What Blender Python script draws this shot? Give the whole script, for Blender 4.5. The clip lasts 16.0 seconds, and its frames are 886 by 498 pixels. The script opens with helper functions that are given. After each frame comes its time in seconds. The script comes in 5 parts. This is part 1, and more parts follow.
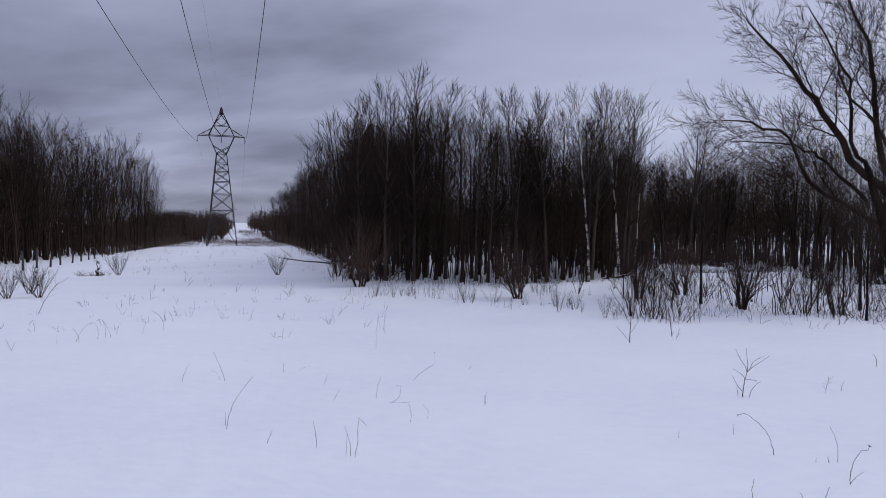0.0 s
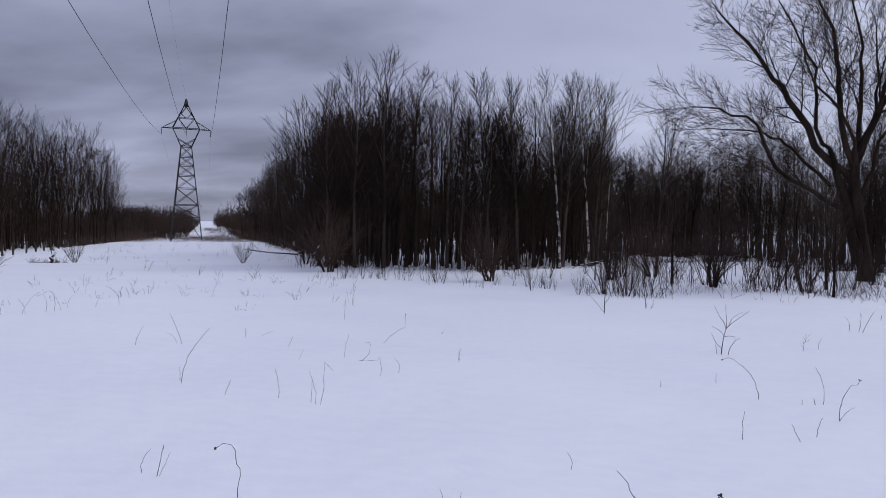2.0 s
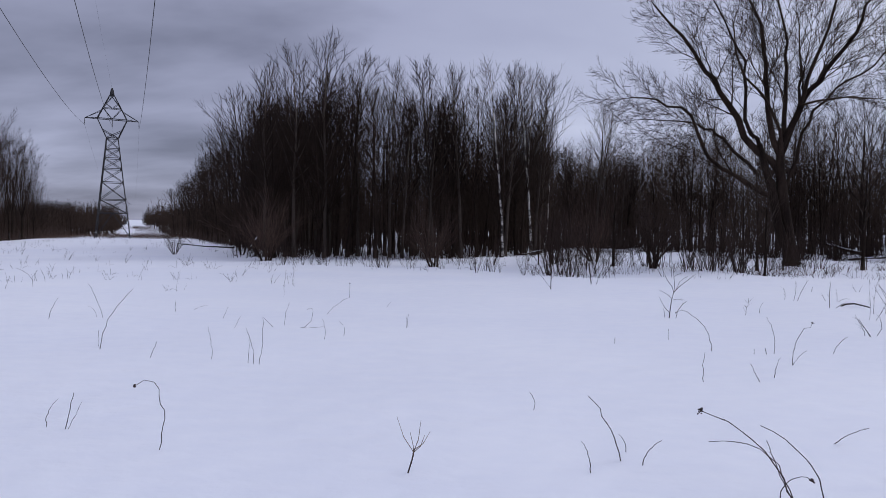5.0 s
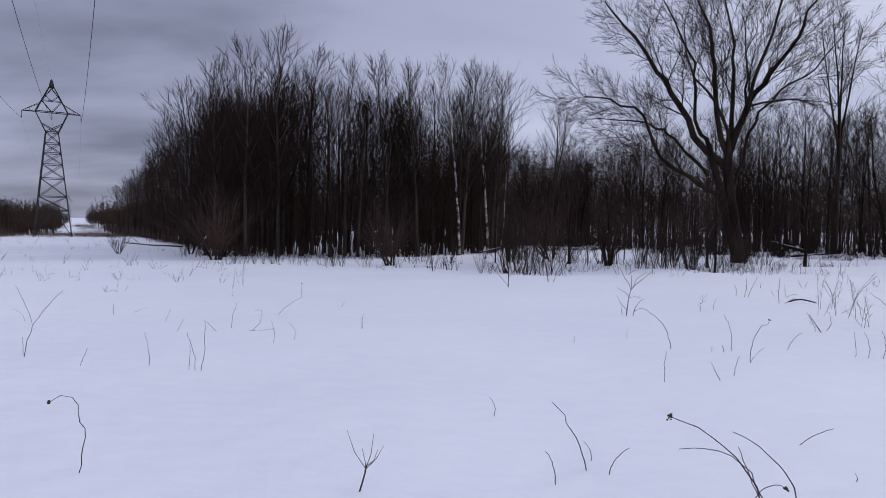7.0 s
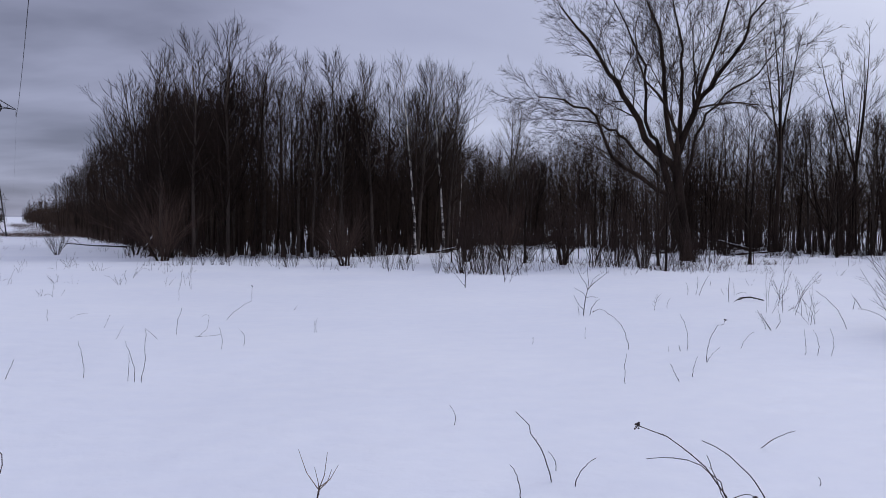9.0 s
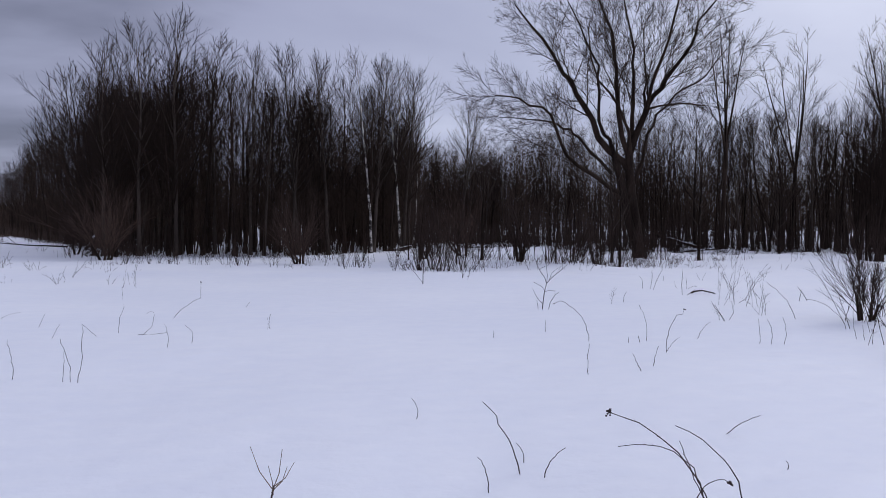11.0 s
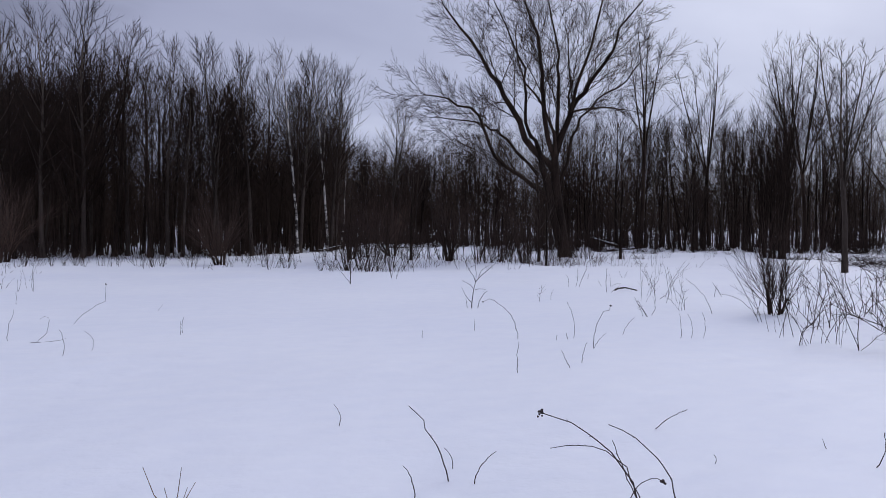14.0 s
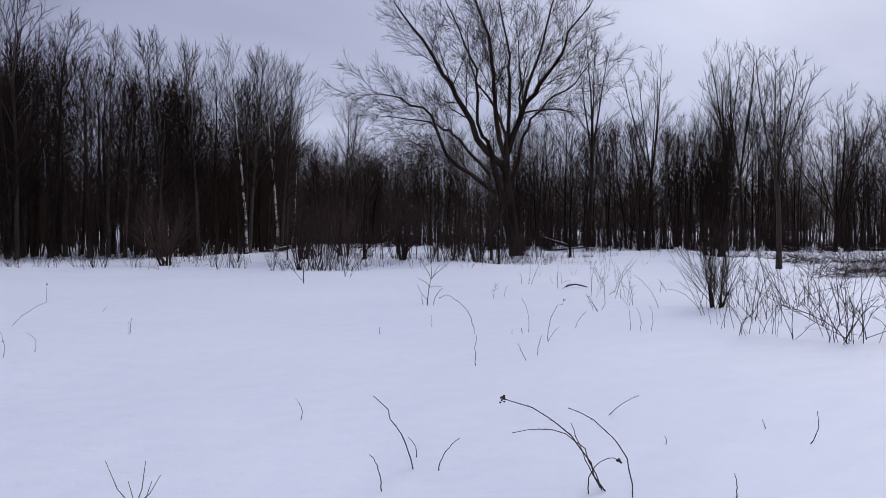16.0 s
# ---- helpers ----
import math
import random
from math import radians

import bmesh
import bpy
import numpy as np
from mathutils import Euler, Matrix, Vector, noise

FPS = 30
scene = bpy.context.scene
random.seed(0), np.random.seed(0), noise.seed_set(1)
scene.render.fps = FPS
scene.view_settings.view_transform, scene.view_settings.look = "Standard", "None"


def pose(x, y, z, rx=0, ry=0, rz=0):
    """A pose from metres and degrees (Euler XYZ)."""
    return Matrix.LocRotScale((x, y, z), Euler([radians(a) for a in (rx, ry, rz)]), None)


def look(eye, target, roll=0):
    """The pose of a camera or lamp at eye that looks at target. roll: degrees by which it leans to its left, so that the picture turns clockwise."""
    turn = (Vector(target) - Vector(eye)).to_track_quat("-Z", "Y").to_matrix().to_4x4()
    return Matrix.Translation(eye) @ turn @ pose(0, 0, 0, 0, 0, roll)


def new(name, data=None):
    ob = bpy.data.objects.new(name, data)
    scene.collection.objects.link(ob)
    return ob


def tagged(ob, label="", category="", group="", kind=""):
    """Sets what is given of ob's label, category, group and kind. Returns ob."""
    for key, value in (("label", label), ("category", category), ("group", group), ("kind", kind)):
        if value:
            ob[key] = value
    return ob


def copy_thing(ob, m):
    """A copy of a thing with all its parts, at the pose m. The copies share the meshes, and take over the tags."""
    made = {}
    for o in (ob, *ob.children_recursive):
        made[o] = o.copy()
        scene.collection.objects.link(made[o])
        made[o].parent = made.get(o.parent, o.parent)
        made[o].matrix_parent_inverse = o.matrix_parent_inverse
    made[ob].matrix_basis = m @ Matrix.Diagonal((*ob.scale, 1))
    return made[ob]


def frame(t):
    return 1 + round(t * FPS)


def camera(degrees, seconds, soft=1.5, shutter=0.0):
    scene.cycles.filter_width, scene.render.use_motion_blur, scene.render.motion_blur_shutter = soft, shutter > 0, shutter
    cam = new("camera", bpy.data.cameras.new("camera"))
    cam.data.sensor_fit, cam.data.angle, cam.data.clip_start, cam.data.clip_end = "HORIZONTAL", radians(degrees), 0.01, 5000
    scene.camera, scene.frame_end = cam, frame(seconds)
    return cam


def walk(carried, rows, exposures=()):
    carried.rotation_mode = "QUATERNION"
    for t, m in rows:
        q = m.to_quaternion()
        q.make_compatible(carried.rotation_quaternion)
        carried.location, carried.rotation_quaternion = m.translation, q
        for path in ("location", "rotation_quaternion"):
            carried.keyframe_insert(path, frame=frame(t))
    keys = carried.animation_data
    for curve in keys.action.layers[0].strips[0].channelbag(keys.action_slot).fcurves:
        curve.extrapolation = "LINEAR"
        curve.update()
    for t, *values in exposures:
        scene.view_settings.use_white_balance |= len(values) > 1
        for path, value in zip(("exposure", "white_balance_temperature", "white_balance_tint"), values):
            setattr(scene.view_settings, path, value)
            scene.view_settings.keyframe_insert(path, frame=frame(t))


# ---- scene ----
# The camera: seconds, eye, a point looked at, lean.
cam = camera(73.1, 16.0, 0.75)
PATH = [
    (0, (0.438, -2.561, 3.749), (0.101, -0.59, 3.699), 0.2),
    (0.5, (0.407, -2.374, 3.471), (0.092, -0.4, 3.421), 0.3),
    (1, (0.367, -2.223, 3.215), (0.074, -0.246, 3.164), 0.3),
    (1.5, (0.323, -2.098, 2.931), (0.055, -0.117, 2.881), 0.4),
    (2, (0.286, -1.969, 2.669), (0.049, 0.017, 2.62), 0.5),
    (2.5, (0.236, -1.888, 2.387), (0.032, 0.101, 2.339), 0.5),
    (3, (0.192, -1.806, 2.213), (0.022, 0.187, 2.166), 0.5),
    (3.5, (0.157, -1.727, 2.069), (0.02, 0.267, 2.022), 0.5),
    (4, (0.136, -1.647, 1.948), (0.03, 0.35, 1.901), 0.5),
    (6.5, (0.081, -1.144, 1.85), (0.148, 0.854, 1.795), 0.4),
    (7, (0.115, -1.075, 1.859), (0.219, 0.921, 1.804), 0.4),
    (7.5, (0.146, -1.011, 1.86), (0.286, 0.983, 1.804), 0.4),
    (8, (0.147, -0.949, 1.868), (0.325, 1.042, 1.812), 0.4),
    (8.5, (0.138, -0.885, 1.874), (0.354, 1.102, 1.818), 0.3),
    (9, (0.109, -0.813, 1.884), (0.361, 1.17, 1.827), 0.3),
    (11.5, (0.089, -0.527, 1.721), (0.525, 1.424, 1.665), 0.2),
    (12, (0.095, -0.498, 1.711), (0.57, 1.444, 1.656), 0.2),
    (12.5, (0.102, -0.497, 1.722), (0.616, 1.435, 1.666), 0.2),
    (13, (0.161, -0.462, 1.693), (0.712, 1.459, 1.638), 0.2),
    (13.5, (0.188, -0.387, 1.705), (0.776, 1.524, 1.649), 0.2),
    (14, (0.192, -0.305, 1.694), (0.817, 1.594, 1.64), 0.2),
    (14.5, (0.159, -0.294, 1.674), (0.824, 1.591, 1.621), 0.2),
    (15, (0.141, -0.33, 1.642), (0.845, 1.54, 1.589), 0.2),
    (15.5, (0.119, -0.342, 1.639), (0.865, 1.513, 1.586), 0.1),
    (16, (0.086, -0.359, 1.639), (0.862, 1.484, 1.586), 0.1),
]
EXPOSURES = []
walk(cam, [(t, look(eye, goal, lean)) for t, eye, goal, lean in PATH], EXPOSURES)

# ---- world, sun and exposure ----
SKY_STRENGTH, SKY_CONTRAST, SKY_SLOPE, SUN_POWER, ZENITH = 1.0, 0.8, 0.39, 0.93, 1.48
SUN_AZIMUTH, SUN_HEIGHT = 65.0, 38.0  # degrees clockwise from +y, and above the horizon
world = bpy.data.worlds.new("overcast_sky")
world.use_nodes = True
scene.world = world
wn, wl = world.node_tree.nodes, world.node_tree.links
wn.clear()


def wnode(kind, **values):
    node = wn.new(kind)
    for key, value in values.items():
        node.inputs[key].default_value = value
    return node


def wmath(op, a, b=None):
    node = wn.new("ShaderNodeMath")
    node.operation = op
    for i, v in enumerate((a, b)):
        if v is None:
            continue
        if isinstance(v, (int, float)):
            node.inputs[i].default_value = v
        else:
            wl.new(v, node.inputs[i])
    return node.outputs[0]


coords = wn.new("ShaderNodeTexCoord")
split = wn.new("ShaderNodeSeparateXYZ")
wl.new(coords.outputs["Generated"], split.inputs[0])
dx, dy, dz = split.outputs
lift = wmath("ADD", wmath("MAXIMUM", dz, 0.0), 0.20)
flat = wn.new("ShaderNodeCombineXYZ")
wl.new(wmath("DIVIDE", dx, lift), flat.inputs[0])
wl.new(wmath("DIVIDE", dy, lift), flat.inputs[1])
stretch = wn.new("ShaderNodeMapping")
stretch.inputs["Rotation"].default_value = (0, 0, radians(28))
stretch.inputs["Scale"].default_value = (0.62, 1.05, 1.0)
wl.new(flat.outputs[0], stretch.inputs[0])
clouds = wnode("ShaderNodeTexNoise", Scale=0.95, Detail=6.0, Roughness=0.48, Distortion=0.15)
wl.new(stretch.outputs[0], clouds.inputs["Vector"])
# brighter cloud around the hidden sun, heavier cloud away from it
a, h = radians(SUN_AZIMUTH), radians(SUN_HEIGHT)
toward = wmath("ADD", wmath("MULTIPLY", dx, math.sin(a) * math.cos(h)), wmath("ADD", wmath("MULTIPLY", dy, math.cos(a) * math.cos(h)), wmath("MULTIPLY", dz, math.sin(h))))
mass = wmath("ADD", wmath("MULTIPLY", clouds.outputs["Fac"], SKY_CONTRAST), wmath("ADD", wmath("MULTIPLY", toward, SKY_SLOPE), 0.135))
ramp = wn.new("ShaderNodeValToRGB")
ramp.color_ramp.elements[0].position, ramp.color_ramp.elements[0].color = 0.30, (0.077, 0.081, 0.118, 1)
ramp.color_ramp.elements[1].position, ramp.color_ramp.elements[1].color = 1.0, (0.635, 0.665, 0.825, 1)
for spot, shade in ((0.48, (0.163, 0.171, 0.250, 1)), (0.62, (0.345, 0.362, 0.51, 1)), (0.82, (0.445, 0.47, 0.63, 1))):
    ramp.color_ramp.elements.new(spot).color = shade
wl.new(mass, ramp.inputs[0])
air = wn.new("ShaderNodeTexSky")
air.sky_type, air.sun_disc = "NISHITA", False
air.sun_elevation, air.sun_rotation = radians(SUN_HEIGHT), radians(SUN_AZIMUTH)
sky_clear = wnode("ShaderNodeBackground", Strength=0.01)
sky_cloud = wnode("ShaderNodeBackground", Strength=SKY_STRENGTH)
wl.new(air.outputs[0], sky_clear.inputs[0])
wl.new(ramp.outputs[0], sky_cloud.inputs[0])
# an overcast sky is brightest overhead
high = wn.new("ShaderNodeMapRange")
high.interpolation_type = "SMOOTHSTEP"
for key, value in (("From Min", 0.38), ("From Max", 0.95), ("To Min", SKY_STRENGTH), ("To Max", SKY_STRENGTH * ZENITH)):
    high.inputs[key].default_value = value
wl.new(dz, high.inputs["Value"])
wl.new(high.outputs[0], sky_cloud.inputs["Strength"])
both = wn.new("ShaderNodeAddShader")
wl.new(sky_clear.outputs[0], both.inputs[0])
wl.new(sky_cloud.outputs[0], both.inputs[1])
wl.new(both.outputs[0], wn.new("ShaderNodeOutputWorld").inputs[0])

sun_data = bpy.data.lights.new("sun", "SUN")
sun_data.energy, sun_data.angle, sun_data.color = SUN_POWER, radians(28), (0.97, 0.97, 1.0)
sun = new("sun", sun_data)
sun.matrix_world = look((math.sin(a) * math.cos(h) * 90, math.cos(a) * math.cos(h) * 90, math.sin(h) * 90), (0, 0, 0))

# ---- materials ----
def surface(name, base, dark, scale, rough=0.9, metal=0.0, bump=0.0, bump_scale=None, stretch=(1, 1, 1), each=0.0, fine=None, gloss=0.25, span=(0.5, 0.95)):
    """A procedural surface: two noise scales between two colours, bump, and a shift from object to object."""
    mat = bpy.data.materials.new(name)
    mat.use_nodes = True
    n, l = mat.node_tree.nodes, mat.node_tree.links
    bsdf = n["Principled BSDF"]
    bsdf.inputs["Roughness"].default_value, bsdf.inputs["Metallic"].default_value = rough, metal
    if "Specular IOR Level" in bsdf.inputs:
        bsdf.inputs["Specular IOR Level"].default_value = gloss
    tc, mp = n.new("ShaderNodeTexCoord"), n.new("ShaderNodeMapping")
    mp.inputs["Scale"].default_value = stretch
    l.new(tc.outputs["Object"], mp.inputs[0])
    big, small = n.new("ShaderNodeTexNoise"), n.new("ShaderNodeTexNoise")
    big.inputs["Scale"].default_value, big.inputs["Detail"].default_value = scale, 5
    small.inputs["Scale"].default_value, small.inputs["Detail"].default_value = fine or scale * 9, 4
    l.new(mp.outputs[0], big.inputs["Vector"]), l.new(mp.outputs[0], small.inputs["Vector"])
    add = n.new("ShaderNodeMath")
    add.operation = "MULTIPLY_ADD"
    l.new(small.outputs["Fac"], add.inputs[0])
    add.inputs[1].default_value = 0.45
    l.new(big.outputs["Fac"], add.inputs[2])
    rmp = n.new("ShaderNodeValToRGB")
    rmp.color_ramp.elements[0].position, rmp.color_ramp.elements[0].color = span[0], (*dark, 1)
    rmp.color_ramp.elements[1].position, rmp.color_ramp.elements[1].color = span[1], (*base, 1)
    l.new(add.outputs[0], rmp.inputs[0])
    colour = rmp.outputs[0]
    if each:
        info, hsv, mul = n.new("ShaderNodeObjectInfo"), n.new("ShaderNodeHueSaturation"), n.new("ShaderNodeMath")
        mul.operation = "MULTIPLY_ADD"
        l.new(info.outputs["Random"], mul.inputs[0])
        mul.inputs[1].default_value, mul.inputs[2].default_value = each * 2, 1 - each
        l.new(mul.outputs[0], hsv.inputs["Value"]), l.new(colour, hsv.inputs["Color"])
        colour = hsv.outputs[0]
    l.new(colour, bsdf.inputs["Base Color"])
    if bump:
        bn = n.new("ShaderNodeTexNoise")
        bn.inputs["Scale"].default_value, bn.inputs["Detail"].default_value = bump_scale or scale * 4, 6
        l.new(mp.outputs[0], bn.inputs["Vector"])
        bp = n.new("ShaderNodeBump")
        bp.inputs["Strength"].default_value, bp.inputs["Distance"].default_value = 1.0, bump
        l.new(bn.outputs["Fac"], bp.inputs["Height"]), l.new(bp.outputs[0], bsdf.inputs["Normal"])
    return mat


SNOW = surface("snow", (0.87, 0.88, 0.90), (0.79, 0.81, 0.865), 0.11, 0.55, bump=0.055, bump_scale=1.1, stretch=(1, 1.7, 1), fine=2.3)
BARK = surface("bark", (0.050, 0.034, 0.026), (0.016, 0.011, 0.0085), 1.6, 0.95, bump=0.03, bump_scale=14, stretch=(1, 1, 0.25), each=0.35, gloss=0.08)
BARK_GREY = surface("grey_bark", (0.105, 0.083, 0.068), (0.034, 0.026, 0.021), 1.3, 0.95, bump=0.03, bump_scale=12, stretch=(1, 1, 0.22), each=0.25, gloss=0.08)
BIRCH = surface("birch_bark", (0.62, 0.57, 0.52), (0.035, 0.028, 0.024), 1.3, 0.7, bump=0.01, bump_scale=12, stretch=(1, 1, 1.6), fine=6, span=(0.66, 0.78))
TWIG = surface("twig", (0.038, 0.025, 0.019), (0.015, 0.010, 0.008), 3.0, 0.9, each=0.3, gloss=0.08)
TWIG_PALE = surface("pale_twig", (0.13, 0.112, 0.098), (0.06, 0.05, 0.045), 3.0, 0.9, each=0.25, gloss=0.1)
BRUSH = surface("brush_wood", (0.066, 0.044, 0.033), (0.027, 0.018, 0.0135), 2.0, 0.9, gloss=0.08)
SHRUB = surface("shrub_stem", (0.060, 0.039, 0.031), (0.020, 0.0135, 0.0115), 5.0, 0.85, each=0.3, gloss=0.1)
FAN_TWIG = surface("fan_twig", (0.105, 0.068, 0.053), (0.043, 0.028, 0.022), 5.0, 0.85, each=0.25, gloss=0.1)
STALK = surface("dry_stalk", (0.105, 0.076, 0.066), (0.034, 0.026, 0.025), 22.0, 0.85, bump=0.001, bump_scale=300, each=0.3)
STRAW = surface("dry_grass", (0.30, 0.22, 0.16), (0.13, 0.09, 0.07), 9.0, 0.85, each=0.3)
STEEL = surface("weathered_steel", (0.042, 0.040, 0.042), (0.022, 0.021, 0.023), 0.8, 0.7, metal=0.1)
WIRE = surface("aluminium_wire", (0.13, 0.13, 0.14), (0.09, 0.09, 0.10), 2.0, 0.6, metal=0.6)
GLASS_INS = surface("porcelain", (0.10, 0.09, 0.09), (0.06, 0.055, 0.055), 4.0, 0.35)
POST = surface("grey_post_wood", (0.075, 0.064, 0.056), (0.03, 0.025, 0.022), 3.0, 0.9, bump=0.01, stretch=(1, 1, 0.2), each=0.3)

# ---- mesh helpers ----
class Build:
    """Collects tubes and blobs into one mesh."""

    def __init__(self):
        self.v, self.f = [], []

    def tube(self, pts, radii, sides=3):
        v, f = self.v, self.f
        last = None
        count = len(pts)
        for i in range(count):
            p = pts[i]
            d = (pts[min(i + 1, count - 1)] - pts[max(i - 1, 0)])
            if d.length < 1e-9:
                d = Vector((0, 0, 1))
            d.normalize()
            side = d.cross(Vector((0.31, 0.95, 0.02))) if abs(d.y) < 0.9 else d.cross(Vector((0.95, 0.1, 0.3)))
            side.normalize()
            other = d.cross(side)
            r = radii[i]
            start = len(v)
            if r <= 0:
                v.append(tuple(p))
                if last is not None:
                    for k in range(sides):
                        f.append((last + k, last + (k + 1) % sides, start))
                last = None
                continue
            for k in range(sides):
                c, s = math.cos(k * math.tau / sides), math.sin(k * math.tau / sides)
                v.append((p.x + (side.x * c + other.x * s) * r, p.y + (side.y * c + other.y * s) * r, p.z + (side.z * c + other.z * s) * r))
            if last is not None:
                for k in range(sides):
                    f.append((last + k, last + (k + 1) % sides, start + (k + 1) % sides, start + k))
            last = start
        if last is not None and len(pts) > 1 and radii[-1] > 0.004:
            f.append(tuple(range(last, last + sides)))

    def blob(self, centre, size, rand, rough=0.25, seg=7, rings=5):
        start = len(self.v)
        grid = []
        for i in range(rings + 1):
            row = []
            for k in range(seg):
                th, ph = math.pi * i / rings, math.tau * k / seg
                r = 1 + rand.uniform(-rough, rough)
                if i in (0, rings) and k:
                    row.append(row[0])
                    continue
                self.v.append((centre[0] + size[0] * r * math.sin(th) * math.cos(ph), centre[1] + size[1] * r * math.sin(th) * math.sin(ph), centre[2] + size[2] * r * math.cos(th)))
                row.append(len(self.v) - 1)
            grid.append(row)
        for i in range(rings):
            for k in range(seg):
                q = [grid[i][k], grid[i + 1][k], grid[i + 1][(k + 1) % seg], grid[i][(k + 1) % seg]]
                q = [x for j, x in enumerate(q) if x not in q[:j]]
                if len(q) > 2:
                    self.f.append(tuple(q))

    def mesh(self, name, material, smooth=True):
        me = bpy.data.meshes.new(name)
        me.from_pydata(self.v, [], self.f)
        me.materials.append(material)
        me.polygons.foreach_set("use_smooth", [smooth] * len(me.polygons))
        me.update()
        return me


def part(name, build, material, parent=None, label="", smooth=True):
    ob = new(name, build.mesh(name, material, smooth))
    ob.parent = parent
    if label:
        tagged(ob, label)
    return ob


def thing(name, label, category, group="", kind="", at=None):
    ob = new(name)
    ob.empty_display_size = 0.2
    tagged(ob, label, category, group, kind)
    if at is not None:
        ob.matrix_basis = at
    return ob


# ---- ground ----
def smooth(a, b, x):
    t = min(1.0, max(0.0, (x - a) / (b - a)))
    return t * t * (3 - 2 * t)


# The cleared strip runs this way; s is metres along it, w metres to its right.
ALONG = Vector((-0.480, 0.8773, 0))
ACROSS = Vector((0.8773, 0.480, 0))


def strip(x, y):
    return x * ALONG.x + y * ALONG.y, x * ACROSS.x + y * ACROSS.y


def bank(x):
    """How far off the open field's snow ends in a low bank before the thicket."""
    return 30.6 - 2.6 * smooth(-9, -1, x) - 6.2 * smooth(-2, 7, x) + 3.0 * smooth(10, 19, x) + 9 * smooth(19, 30, x)


def ground_z(x, y):
    far = math.hypot(x, y)
    z = 0.09 * noise.noise(Vector((x * 0.09, y * 0.09, 3.1))) * smooth(5, 25, far) + 0.045 * noise.noise(Vector((x * 0.38, y * 0.55, 7.7))) * smooth(0.5, 4, far) + 0.012 * noise.noise(Vector((x * 1.3, y * 1.7, 2.2)))
    # drifts among the trees
    wood = smooth(3, 9, x * 0.6 + (y - 24) * 0.8) * smooth(-6, 6, x)
    z += wood * (0.30 * noise.noise(Vector((x * 0.16, y * 0.16, 1.3))) + 0.16 * noise.noise(Vector((x * 0.5, y * 0.5, 5.3))) + 0.12)
    s, w = strip(x, y)
    z += 0.018 * max(0.0, s - 270) * smooth(270, 420, s)
    past = (y - bank(x)) * 0.85 + 0.5 * noise.noise(Vector((x * 0.35, 0.5, 9.0)))
    z += 0.13 * smooth(-9, 0, past) * smooth(2.2, 0.3, past) * smooth(-14, -8, x) * smooth(34, 26, x)
    # the strip falls off a little beyond its left side, behind the fence
    z -= 0.5 * smooth(-20, -31, w) * smooth(30, 60, s)
    if far > 700:
        z += 6 * noise.noise(Vector((x * 0.002, y * 0.002, 0))) * smooth(700, 1500, far)
    return z


def build_ground():
    axis = []
    step, p = 0.3, 0.0
    while p < 4300:
        axis.append(p)
        step = 0.3 if p < 9 else 0.3 + (min(p, 40) - 9) * 0.02 + max(0, p - 40) * 0.09
        p += step
    axis = [-q for q in reversed(axis[1:])] + axis
    n = len(axis)
    verts = [(x, y, ground_z(x, y)) for y in axis for x in axis]
    faces = [(j * n + i, j * n + i + 1, (j + 1) * n + i + 1, (j + 1) * n + i) for j in range(n - 1) for i in range(n - 1)]
    me = bpy.data.meshes.new("ground")
    me.from_pydata(verts, [], faces)
    me.materials.append(SNOW)
    me.polygons.foreach_set("use_smooth", [True] * len(me.polygons))
    tagged(new("ground", me), "deep, smooth, bluish white snow over an open field", "snow", kind="structure")


build_ground()


def stand(x, y, turn=0.0, scale=1.0, sink=0.05, lean=0.0):
    return pose(x, y, ground_z(x, y) - sink, lean, 0, turn) @ Matrix.Diagonal((scale, scale, scale, 1))


def put(ob, x, y, turn=0.0, scale=1.0, sink=0.05, lean=0.0, label=""):
    """A copy of a thing on the snow at x, y."""
    made = copy_thing(ob, pose(x, y, ground_z(x, y) - sink * scale, lean, 0, turn))
    made.scale = (scale, scale, scale)
    if label:
        tagged(made, label)
    return made


# ---- plants ----
def wander(p, d, length, steps, bend, up, rand):
    pts = [p.copy()]
    d = d.normalized()
    for i in range(steps):
        d = d + Vector((rand.gauss(0, bend), rand.gauss(0, bend), rand.gauss(0, bend) + up))
        d.normalize()
        pts.append(pts[-1] + d * (length / steps))
    return pts


def turned(d, angle, spin):
    """d turned away by angle, in the direction spin round it."""
    d = d.normalized()
    a = d.orthogonal().normalized()
    b = d.cross(a)
    return d * math.cos(angle) + (a * math.cos(spin) + b * math.sin(spin)) * math.sin(angle)


def along(pts, t):
    x = t * (len(pts) - 1)
    i = min(int(x), len(pts) - 2)
    return pts[i].lerp(pts[i + 1], x - i), (pts[i + 1] - pts[i]).normalized()


